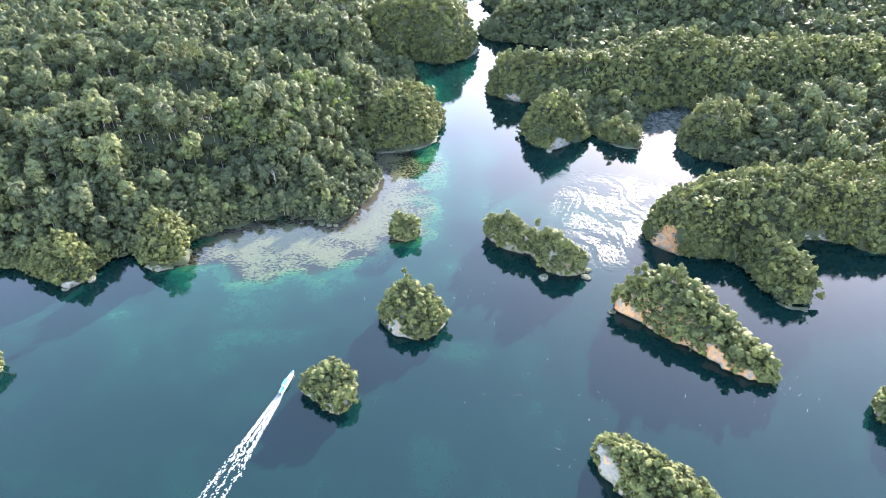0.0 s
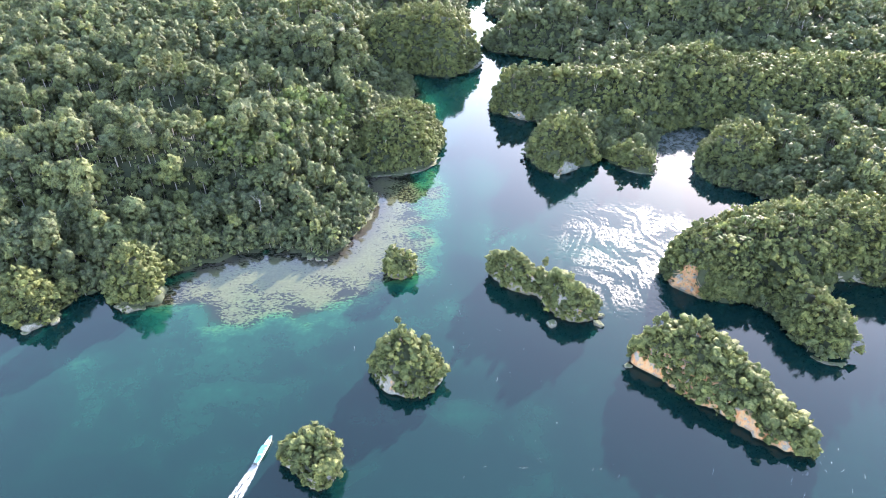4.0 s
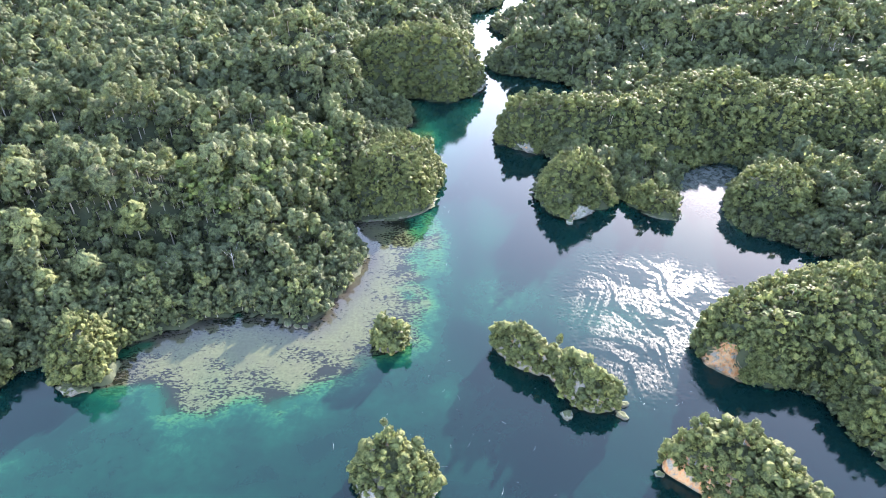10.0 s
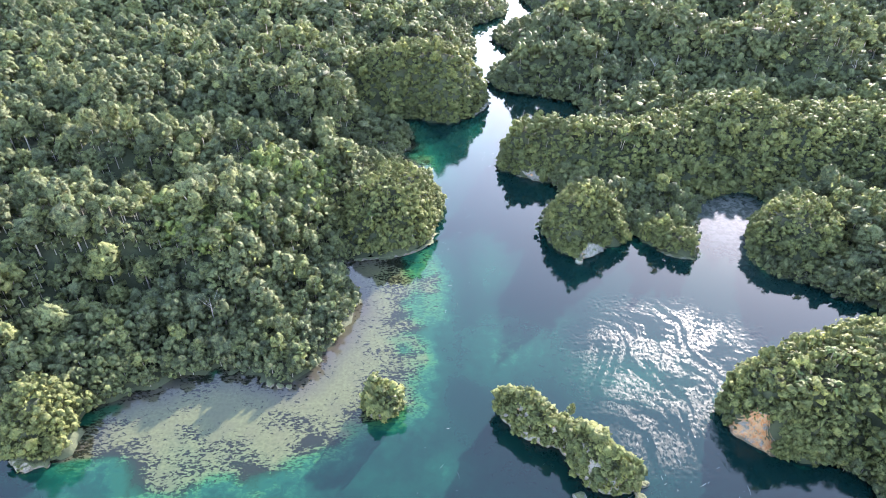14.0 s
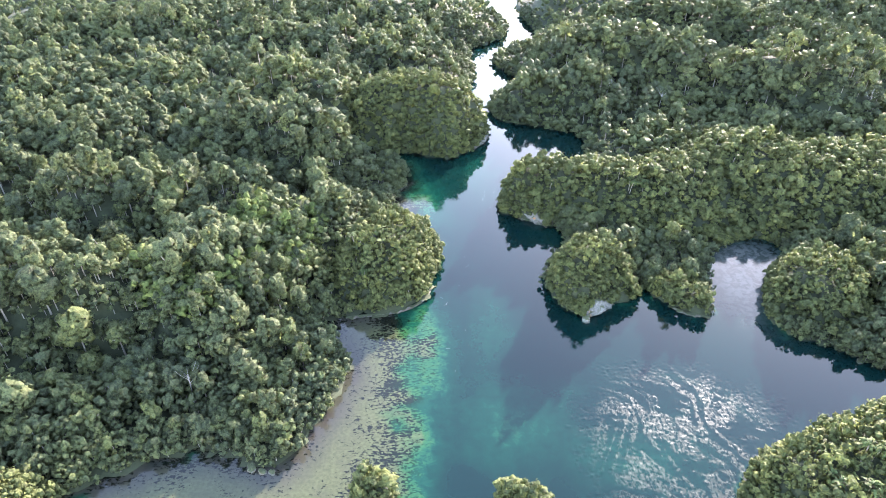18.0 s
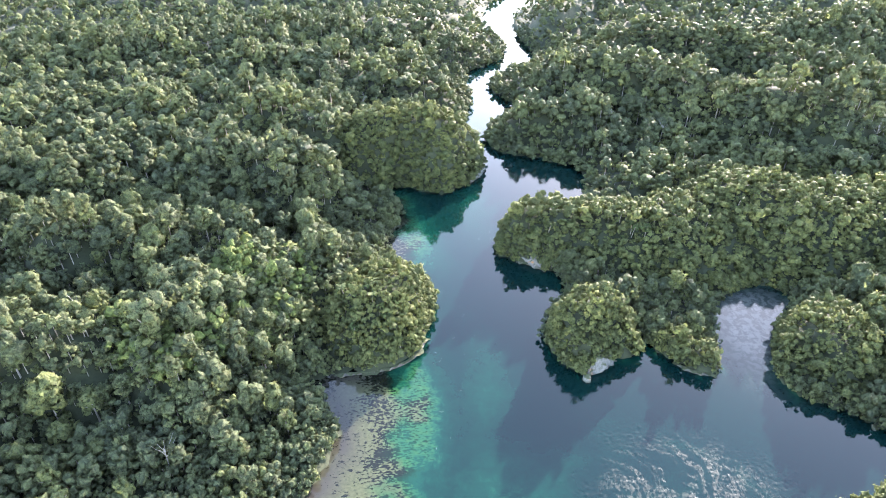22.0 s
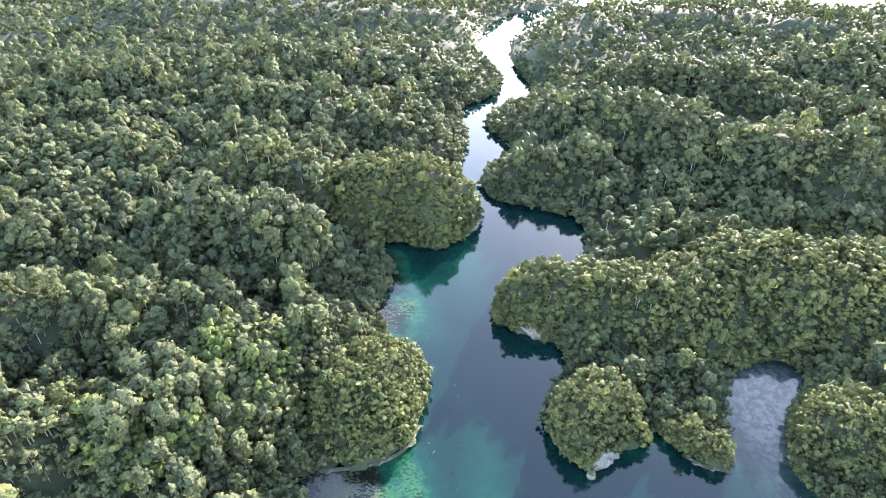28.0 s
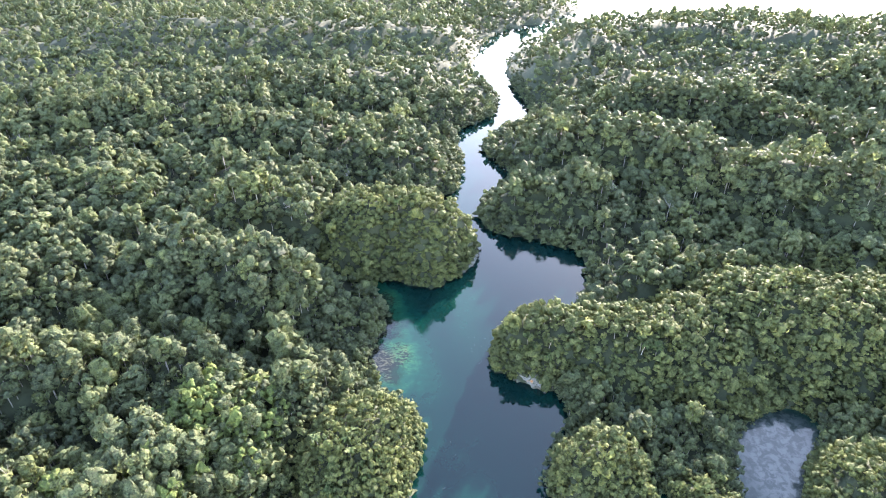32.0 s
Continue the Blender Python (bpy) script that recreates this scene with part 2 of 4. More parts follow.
def rounded(points, step=3.0, closed=True):
    """A smooth line through the control points (Catmull-Rom), about one vertex every step metres."""
    p = np.asarray(points, float)
    n, out = len(p), []
    for i in range(n if closed else n - 1):
        if closed:
            a, b, c, d = p[i - 1], p[i], p[(i + 1) % n], p[(i + 2) % n]
        else:
            a, b, c, d = p[max(i - 1, 0)], p[i], p[i + 1], p[min(i + 2, n - 1)]
        k = max(2, int(np.linalg.norm(c - b) / step))
        for t in np.arange(k) / k:
            out.append(0.5 * (2 * b + (c - a) * t + (2 * a - 5 * b + 4 * c - d) * t**2 + (3 * b - a - 3 * c + d) * t**3))
    return np.array(out)


def inside_distance(x, y, line):
    """Distance to a closed line, positive inside."""
    a, b = line, np.roll(line, -1, 0)
    best, odd = np.full(x.shape, 1e18), np.zeros(x.shape, bool)
    for (ax, ay), (bx, by) in zip(a, b):
        dx, dy = bx - ax, by - ay
        t = np.clip(((x - ax) * dx + (y - ay) * dy) / (dx * dx + dy * dy + 1e-9), 0, 1)
        best = np.minimum(best, (x - ax - t * dx) ** 2 + (y - ay - t * dy) ** 2)
        if ay != by:
            odd ^= ((ay > y) != (by > y)) & (x < dx * (y - ay) / dy + ax)
    return np.where(odd, 1, -1) * np.sqrt(best)


def segment_distance(x, y, ax, ay, bx, by):
    dx, dy = bx - ax, by - ay
    t = np.clip(((x - ax) * dx + (y - ay) * dy) / (dx * dx + dy * dy + 1e-9), 0, 1)
    return np.hypot(x - ax - t * dx, y - ay - t * dy)


# ---- the plan: coasts, hills, shelves ----
COAST_LEFT = [(-420, 200), (-260, 216), (-182, 212), (-160, 204), (-147, 199), (-140, 206), (-136, 217), (-129, 220), (-121, 210), (-110, 209), (-104, 218), (-107, 228),
              (-92, 238), (-69, 247), (-52, 243), (-42, 241), (-34, 254), (-25, 279), (-29, 294), (-36, 306), (-27, 311), (-12, 312), (0, 319), (8, 342), (7, 361), (-4, 374)]
COAST_LEFT += [(-12, 385), (-14, 403), (-9, 415), (-8, 427), (-15, 445), (-12, 455), (1, 451), (14, 446), (27, 456), (40, 477), (38, 490), (22, 520), (19, 539), (29, 546), (36, 569),
               (37, 609), (36, 645), (47, 656), (61, 667), (73, 697), (72, 739), (58, 787), (66, 831), (82, 892), (111, 938), (155, 962), (190, 1001), (223, 1054), (214, 1100)]
COAST_LEFT += [(330, 1300), (500, 1700), (-1500, 1700), (-1500, 230)]
COAST_RIGHT = [(900, 985), (700, 1000), (560, 965), (500, 960), (440, 985), (348, 992), (287, 978), (216, 940), (160, 912), (115, 869), (93, 812), (92, 753), (99, 690), (98, 672), (88, 660), (68, 644),
               (55, 623), (54, 604), (62, 590), (70, 568), (54, 545), (45, 527), (44, 514), (48, 501), (66, 492), (79, 485), (93, 479), (97, 462), (91, 440), (80, 425), (62, 416), (46, 408)]
COAST_RIGHT += [(40, 396), (41, 387), (50, 381), (60, 375), (68, 365), (64, 352), (56, 337), (54, 324), (59, 313), (66, 308), (77, 316), (90, 319), (95, 325), (101, 316), (108, 310), (117, 308),
                (122, 323), (128, 339), (133, 348), (142, 356), (155, 363), (165, 356), (160, 344), (146, 325), (140, 311), (140, 301), (146, 293), (155, 289), (164, 281), (176, 272)]
COAST_RIGHT += [(168, 262), (145, 254), (122, 246), (104, 238), (96, 227), (98, 217), (107, 209), (121, 205), (129, 197), (131, 184), (135, 175), (143, 174), (148, 183), (153, 203), (157, 215),
                (168, 218), (181, 213), (192, 205), (240, 195), (340, 200), (900, 180), (1500, 300), (1500, 960)]
# crest lines of the karst hills: from, to, half width, height
HILLS = [(-13, 335, -9, 340, 23, 21), (-113, 221, -112, 222, 11, 15), (-156, 213, -148, 208, 11, 8), (71, 325, 73, 329, 15, 19), (159, 315, 163, 319, 18, 15), (54, 398, 105, 391, 17, 19),
         (105, 391, 130, 390, 27, 20, 0.7), (160, 403, 172, 403, 36, 27, 0.85), (172, 402, 300, 397, 40, 21, 0.85), (130, 392, 160, 400, 34, 20, 0.85), (-18, 478, 14, 468, 26, 35), (104, 319, 108, 317, 10, 6), (109, 222, 133, 229, 16, 18), (134, 226, 141, 186, 8, 11), (133, 231, 260, 236, 24, 19)]
# gentler wooded ridges inland
RIDGES = [(-84, 318, -66, 345, 26, 20), (-170, 290, -130, 320, 34, 18), (-60, 425, -110, 450, 28, 24), (-150, 365, -95, 385, 24, 18), (-40, 380, -52, 395, 18, 12), (-230, 380, -180, 450, 46, 18), (5, 575, -120, 600, 32, 20), (-40, 505, -110, 530, 26, 16), (-46, 479, -95, 488, 24, 22), (-20, 720, -220, 660, 60, 16), (30, 860, -300, 900, 70, 18),
          (66, 585, 150, 565, 22, 27), (150, 565, 260, 500, 23, 27), (60, 528, 100, 522, 20, 15), (150, 625, 240, 626, 23, 27), (240, 626, 300, 545, 23, 27), (100, 740, 190, 845, 30, 24),
          (230, 890, 330, 888, 40, 14), (330, 888, 440, 840, 40, 16), (330, 680, 430, 715, 32, 26), (-160, 520, -260, 500, 45, 14), (620, 900, 720, 880, 50, 14)]
REEF = [(-110, 214), (-106, 206), (-92, 206), (-81, 198), (-67, 194), (-53, 200), (-40, 195), (-33, 206), (-21, 213), (-14, 222), (-3, 230), (-1, 250), (-2, 268), (-1, 288), (0, 308), (-10, 320), (-40, 320), (-60, 260), (-100, 245)]

COVE = [(-18, 380), (-5, 379), (-1, 390), (-2, 402), (0, 416), (3, 432), (-3, 447), (-18, 452), (-18, 420)]

line_left, line_right, line_reef, line_cove = rounded(COAST_LEFT, 6.0), rounded(COAST_RIGHT, 6.0), rounded(REEF, 6.0), rounded(COVE, 6.0)


def reef_distance(x, y):
    """Distance to the edge of the shallow flats, positive on them."""
    return np.maximum(inside_distance(x, y, line_reef), np.minimum(inside_distance(x, y, line_cove) - 2.0, 6.0))


def land_distance(x, y):
    wob = 1.1 * fbm(x, y, 11.0, 3, 2)
    return np.maximum(inside_distance(x, y, line_left), inside_distance(x, y, line_right)) + wob


def spot(x, y, cx, cy, rx, ry):
    return np.exp(-(((x - cx) / rx) ** 2 + ((y - cy) / ry) ** 2))


def terrain(x, y):
    """Height of the ground, the karst share, coral and mud at a place."""
    d = land_distance(x, y)
    karst, hill = np.zeros_like(d), np.zeros_like(d)
    for ax, ay, bx, by, w, h, *bow in HILLS:
        r = segment_distance(x, y, ax, ay, bx, by) / w * (1 + 0.10 * fbm(x, y, 25.0, 8, 2))
        dome = h * np.clip(1 - r**2, 0, 1) ** (bow[0] if bow else 0.5) * (1 + 0.06 * fbm(x, y, 14.0, 9, 2))
        karst, hill = np.maximum(karst, np.clip((1.22 - r) * 8, 0, 1)), np.maximum(hill, dome)
    soft = np.zeros_like(d)
    for ax, ay, bx, by, w, h in RIDGES:
        r = segment_distance(x, y, ax, ay, bx, by) / w
        soft = np.maximum(soft, h * np.exp(-1.2 * r**2))
    inland = np.clip(d / 35, 0, 1)
    low = 0.7 + 0.05 * np.clip(d, 0, 80) + inland * (soft + 6.5 * fbm(x, y, 52.0, 5, 3))
    up = np.maximum(np.maximum(low, 0.5), hill)
    up = np.minimum(up, 0.25 + 2.6 * np.clip(d, 0, 99))
    reef = reef_distance(x, y)
    shelf = np.clip(-d, 0, 200)
    bed = -8.0 - 1.0 * shelf
    on_reef = np.clip((reef + 11 + 4 * fbm(x, y, 18.0, 21, 2)) / 19, 0, 1)
    bed = np.maximum(bed, -10.0) * (1 - on_reef) + on_reef * (-0.35 - 0.015 * np.clip(-d, 0, 60) - 1.5 * (np.clip(18 - reef, 0, 18) / 18) ** 1.6)
    shoal = np.zeros_like(d)
    for cx, cy, rx, ry, k in ((-95, 176, 70, 30, 3.0), (-5, 200, 38, 26, 2.6), (-121, 182, 13, 6, 6.6), (-70, 167, 16, 5, 5.6), (9, 157, 9, 6, 5), (7, 206, 9, 8, 5), (32, 256, 18, 20, 5.6), (64, 244, 28, 12, 4.8), (27, 305, 10, 28, 3.8), (6, 285, 10, 38, 6.6), (1, 248, 8, 40, 5),
                              (4, 395, 12, 26, 6), (80, 370, 14, 12, 8), (-12, 230, 13, 11, 4), (90, 320, 14, 8, 5), (30, 440, 14, 30, 4)):
        shoal = np.maximum(shoal, k * spot(x, y, cx, cy, rx, ry))
    bed = np.minimum(np.maximum(bed, -11.0) + shoal, -0.3 - 0.02 * shelf)
    coral = np.clip(0.40 + 0.34 * np.clip((22 - reef) / 14, 0, 1) - 0.5 * np.clip((-9 - reef) / 8, 0, 1) - 0.22 * spot(x, y, -72, 231, 36, 8) - 0.2 * spot(x, y, -28, 252, 7, 26) + 0.18 * fbm(x, y, 22.0, 12, 2), 0, 1)
    mud = np.clip(1.15 - (-d) / 10, 0, 1) * (d < 0) * (1 - 0.8 * spot(x, y, 146, 338, 16, 30)) * np.maximum(np.clip((reef + 6) / 8, 0, 1), spot(x, y, 146, 335, 20, 26))
    z = np.where(d > 0, up, bed)
    return z, karst * (d > -2.0), coral, np.clip(mud, 0, 1), d


def axis_steps(lo, a, b, hi, fine, grow=1.25, most=30.0):
    """Grid lines, fine from a to b, wider and wider beyond."""
    xs, left, right = list(np.arange(a, b + 0.1, fine)), [], []
    s, x = fine, a
    while x > lo:
        s = min(s * grow, most)
        x -= s
        left.append(x)
    s, x = fine, b
    while x < hi:
        s = min(s * grow, most)
        x += s
        right.append(x)
    return np.array(left[::-1] + xs + right)


def grid_faces(nx, ny):
    i = (np.arange(ny - 1)[:, None] * nx + np.arange(nx - 1)[None]).ravel()
    return np.stack([i, i + 1, i + nx + 1, i + nx], 1)


gx, gy = axis_steps(-2400, -190, 220, 2400, 3.0, 1.12, 14.0), axis_steps(-2400, 60, 520, 3000, 3.0, 1.12, 16.0)
gx = np.r_[-4500, gx[(gx > -900) & (gx < 900)], 4500]
gy = np.r_[-4500, gy[(gy > -120) & (gy < 1350)], 4500]
GX, GY = np.meshgrid(gx, gy)
GZ, GK, GC, GM, GD = terrain(GX, GY)
GZ = np.where((np.abs(GX) > 2000) | (np.abs(GY) > 2000), -12.0, GZ)
ground = new("ground", mesh_np("ground", np.stack([GX, GY, GZ], -1), grid_faces(len(gx), len(gy)), M_GROUND, {"coral": GC, "mud": GM, "silt_sheen": np.clip(1.6 * spot(GX, GY, 146, 335, 18, 24), 0, 1)}, True))
tagged(ground, "forest floor running down into a sandy coral sea bed", "ground", kind="structure")


slope_y, slope_x = np.gradient(GZ, gy, gx)
GS = np.hypot(slope_x, slope_y)


def on_grid(field, x, y):
    """Values of a field of the ground's grid at places."""
    i, j = np.clip(np.searchsorted(gx, x) - 1, 0, len(gx) - 2), np.clip(np.searchsorted(gy, y) - 1, 0, len(gy) - 2)
    u, v = np.clip((x - gx[i]) / (gx[i + 1] - gx[i]), 0, 1), np.clip((y - gy[j]) / (gy[j + 1] - gy[j]), 0, 1)
    return (field[j, i] * (1 - u) + field[j, i + 1] * u) * (1 - v) + (field[j + 1, i] * (1 - u) + field[j + 1, i + 1] * u) * v


wx, wy = axis_steps(-4500, -190, 220, 4500, 4.0, 1.5, 700.0), axis_steps(-4500, 60, 520, 4500, 4.0, 1.5, 700.0)
wx = np.unique(np.r_[wx[(wx < 48) | (wx > 128)], np.arange(48, 128.1, 0.48)])
wy = np.unique(np.r_[wy[(wy < 196) | (wy > 290)], np.arange(196, 290.1, 0.48)])
WX, WY = np.meshgrid(wx, wy)
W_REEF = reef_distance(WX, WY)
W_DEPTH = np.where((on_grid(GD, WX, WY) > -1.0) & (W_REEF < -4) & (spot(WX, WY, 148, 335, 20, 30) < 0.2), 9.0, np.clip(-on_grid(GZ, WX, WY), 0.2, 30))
# the tide race: choppy patches and streaks, calm between
W_AREA = np.clip(2.4 * spot(WX, WY, 88, 247, 33, 31) + 0.9 * spot(WX, WY, 72, 212, 14, 16) - 0.35, 0, 1) * np.clip((4.0 - np.abs(WX - 88) / 10) * 4, 0, 1) * np.clip((WY - 197) / 8, 0, 1) * np.clip((289 - WY) / 8, 0, 1)
warp_x, warp_y = WX + 7 * fbm(WX, WY, 38.0, 61, 2), WY + 7 * fbm(WX, WY, 33.0, 62, 2)
W_STREAK = fbm(warp_x * 1.5 + warp_y * 0.5, warp_y * 0.4, 11.0, 63, 4) + 0.35 * fbm(WX, WY, 3.5, 65, 2)
W_RIP = W_AREA * np.clip((W_STREAK + 0.36) * 2.2, 0, 1)
loose = np.random.RandomState(64)
chop = loose.normal(size=WX.shape) * 0.05 * (loose.rand(*WX.shape) < W_RIP * 0.9)
water = new("water", mesh_np("water", np.stack([WX, WY, chop], -1), grid_faces(len(wx), len(wy)), M_WATER, {"depth": W_DEPTH, "ripple": W_RIP, "coral": on_grid(GC, WX, WY), "mud": on_grid(GM, WX, WY), "silt_sheen": np.clip(1.6 * spot(WX, WY, 146, 335, 18, 24), 0, 1)}))
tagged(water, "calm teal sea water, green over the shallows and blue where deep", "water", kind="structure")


# ---- trees ----
def ball(fine):
    """A small ball of triangles: 20 of them, or 32 where it is seen from near."""
    if fine:
        v = [Vector(c) for c in ((1, 0, 0), (-1, 0, 0), (0, 1, 0), (0, -1, 0), (0, 0, 1), (0, 0, -1))]
        out = []
        for a in (0, 1):
            for b in (2, 3):
                for c in (4, 5):
                    p, q, r = v[a], v[b], v[c]
                    pq, qr, rp = ((p + q).normalized(), (q + r).normalized(), (r + p).normalized())
                    out += [(p, pq, rp), (pq, q, qr), (rp, qr, r), (pq, qr, rp)]
        return np.array([[tuple(x) for x in f] for f in out])
    bm = bmesh.new()
    bmesh.ops.create_icosphere(bm, subdivisions=1, radius=1.0)
    out = np.array([[tuple(x.co) for x in f.verts] for f in bm.faces])
    bm.free()
    return out


BALLS = [ball(0), ball(1)]


def crown_arrays(seed, radius, height, lobes, fine, leaves, leaf, spread=0.72):
    """A crown of rounded, uneven leafy boughs with loose leaf sprays over them: triangles (n, 3, place and outward way)."""
    rs = np.random.RandomState(seed)
    a, tall = np.arange(lobes) * 2.4 + 0.8 * rs.rand(lobes), 0.10 + 0.74 * (np.arange(lobes) + rs.rand(lobes)) / lobes
    r = radius * spread * np.sqrt(np.clip(1 - tall**2.2, 0, 1)) * (0.55 + 0.5 * rs.rand(lobes))
    centre = np.stack([r * np.cos(a), r * np.sin(a), height * tall], 1)
    size = radius * (0.22 + 0.24 * rs.rand(lobes)) * (1.4 if lobes < 6 else 1.1 if lobes < 12 else 1.0)
    squash = np.array([1, 1, 0.62 + 0.22 * min(1.6, height / radius / 1.4)])
    out = []

    def hidden(p, but):
        return any(np.linalg.norm((p - centre[m]) / squash) < 0.84 * size[m] for m in range(lobes) if m != but)

    def outward(d, p):
        w = 0.55 * d + 1.1 * (p - (0, 0, 0.25 * height)) / radius + (0, 0, 0.12)
        return w / np.linalg.norm(w)

    for k in range(lobes):
        turn = np.array(Euler(rs.rand(3) * 6.283).to_matrix())
        pull = turn @ np.diag(0.8 + 0.45 * rs.rand(3)) @ turn.T
        unit = BALLS[fine] @ turn.T
        bumps = {}
        for tri in unit:
            mid = tri.mean(0)
            if mid[2] < -0.4 or hidden(centre[k] + size[k] * mid * squash, k):
                continue
            rows = []
            for v in tri:
                d = bumps.setdefault(tuple(np.round(v, 3)), 0.95 + 0.24 * rs.normal())
                p = centre[k] + size[k] * (pull @ v) * squash * np.clip(d, 0.5, 1.5)
                rows.append(np.r_[p, outward(v, p)])
            out.append(rows)
    while len(out) and leaves > 0:
        k, d = rs.choice(lobes, p=size**2 / (size**2).sum()), rs.normal(size=3)
        d /= np.linalg.norm(d)
        p = centre[k] + size[k] * d * squash * (0.90 + 0.42 * rs.rand())
        if d[2] < -0.5 or hidden(p, k):
            continue
        leaves -= 1
        n = d + 0.5 * rs.normal(size=3)
        n /= np.linalg.norm(n)
        t = np.cross(n, rs.normal(size=3))
        t /= np.linalg.norm(t)
        b, l = np.cross(n, t), leaf * (0.6 + 0.8 * rs.rand())
        w = outward(d, p)
        out.append([np.r_[p + l * (np.cos(q) * t + 0.8 * np.sin(q) * b), w] for q in (0.3 * rs.rand(), 2.1 + 0.3 * rs.rand(), 4.2 + 0.3 * rs.rand())])
    return np.array(out, np.float32)


def trunk_arrays(height, r0, r1, bend=0.4, sides=6, limbs=3, seed=0):
    """A tapered, slightly bent trunk with a few limbs, as quads."""
    rs = np.random.RandomState(seed)
    co, fa = [], []

    def tube(points, radii):
        base = sum(len(c) for c in co)
        for p, r in zip(points, radii):
            w = np.arange(sides) / sides * 6.283
            co.append(np.stack([p[0] + r * np.cos(w), p[1] + r * np.sin(w), np.full(sides, p[2])], 1))
        for k in range(len(points) - 1):
            for s in range(sides):
                i, j = base + k * sides + s, base + k * sides + (s + 1) % sides
                fa.append((i, j, j + sides, i + sides))

    bx, by = bend * rs.normal(), bend * rs.normal()
    tube([(0, 0, -0.6), (bx * 0.3, by * 0.3, height * 0.45), (bx, by, height)], [r0 * 1.3, r0 * 0.8, r1])
    for _ in range(limbs):
        a, l = rs.rand() * 6.283, height * (0.25 + 0.15 * rs.rand())
        z = height * (0.55 + 0.3 * rs.rand())
        tube([(bx * 0.6, by * 0.6, z), (bx * 0.6 + l * 0.5 * np.cos(a), by * 0.6 + l * 0.5 * np.sin(a), z + l * 0.55), (bx * 0.6 + l * 0.8 * np.cos(a), by * 0.6 + l * 0.8 * np.sin(a), z + l)], [r1 * 0.9, r1 * 0.6, r1 * 0.3])
    return np.concatenate(co), np.array(fa)


def leaf_mesh(name, arr, material):
    n, s, _ = arr.shape
    return mesh_np(name, arr[..., :3].reshape(-1, 3), np.arange(n * s).reshape(n, s), material, {"leaf_way": arr[..., 3:].reshape(-1, 3)} if arr.shape[2] > 3 else None)


def scatter(spacing, x0, x1, y0, y1, seed, jitter=0.42):
    """A jittered triangular raster of places."""
    rs = np.random.RandomState(seed)
    rows_y = np.arange(y0, y1, spacing * 0.866)
    pts = []
    for k, yy in enumerate(rows_y):
        xx = np.arange(x0 + (k % 2) * spacing / 2, x1, spacing)
        pts.append(np.stack([xx, np.full_like(xx, yy)], 1))
    p = np.concatenate(pts)
    return p + spacing * jitter * (rs.rand(*p.shape) * 2 - 1)


def joined(name, spots, kinds, material, label, trunks=True, lean=0.0, seed=1):
    """Trees that nobody could count, as one object. spots: x, y, z, scale."""
    rs = np.random.RandomState(seed)
    pick = rs.randint(0, len(kinds), len(spots))
    co, tint, ways, sides = [], [], [], kinds[0][0].shape[1]
    tco, tfa, base = [], [], 0
    for k, (arr, lift, th, tr) in enumerate(kinds):
        s = spots[pick == k]
        if not len(s):
            continue
        a = rs.rand(len(s)) * 6.283
        c, sn = np.cos(a)[:, None, None], np.sin(a)[:, None, None]
        sc = s[:, 3][:, None, None]
        sz = sc * (0.85 + 0.35 * rs.rand(len(s)))[:, None, None]
        v = arr[None]
        x = (v[..., 0] * c - v[..., 1] * sn) * sc + s[:, 0][:, None, None]
        y = (v[..., 0] * sn + v[..., 1] * c) * sc + s[:, 1][:, None, None]
        z = (v[..., 2] + lift) * sz + s[:, 2][:, None, None]
        co.append(np.stack([x, y, z], -1).reshape(-1, 3))
        ways.append(np.stack([v[..., 3] * c - v[..., 4] * sn, v[..., 3] * sn + v[..., 4] * c, v[..., 5] + 0 * c], -1).reshape(-1, 3))
        tint.append(np.repeat(rs.rand(len(s)), arr.shape[0] * sides))
        if trunks:
            w = np.arange(3) / 3 * 6.283
            ring = np.stack([np.cos(w), np.sin(w)], 1) * tr
            for zz in (-0.5, th):
                r = ring * (1.0 if zz < 0 else 0.6)
                tco.append(np.stack([s[:, :1] + r[None, :, 0] * s[:, 3:], s[:, 1:2] + r[None, :, 1] * s[:, 3:], np.repeat(s[:, 2:3] + zz * s[:, 3:], 3, 1)], -1))
            i = np.arange(len(s)) * 3
            for q in range(3):
                tfa.append(np.stack([base + i + q, base + i + (q + 1) % 3, base + 3 * len(s) + i + (q + 1) % 3, base + 3 * len(s) + i + q], 1))
            base += 6 * len(s)
    co = np.concatenate(co)
    root = new(name, mesh_np(name, co, np.arange(len(co)).reshape(-1, sides), material, {"tree": np.concatenate(tint), "leaf_way": np.concatenate(ways)}))
    tagged(root, label, "trees", kind="stuff")
    if trunks:
        tagged(part("trunk", mesh_np(name + "_trunk", np.concatenate([t.reshape(-1, 3) for t in tco]), np.concatenate(tfa), M_BARK), root, "pale slender trunks"), kind="stuff")
    return root


# leaf arrays, lift of the crown, trunk height, trunk radius
TALL = [(crown_arrays(10 + k, 3.7 + 0.5 * (k % 3), 7.0 + (k % 4), 20 + k % 4, 0, 170, 0.46), 6.5, 9.0, 0.28) for k in range(7)]
MIDDLE = [(crown_arrays(30 + k, 3.8 + 0.5 * (k % 3), 7.5 + (k % 3), 9 + k % 3, 0, 36, 0.60), 6.0, 9.0, 0.28) for k in range(6)]
FAR = [(crown_arrays(50 + k, 4.3 + 0.5 * (k % 3), 8.5, 4, 0, 12, 0.95), 5.0, 8.0, 0.3) for k in range(6)]
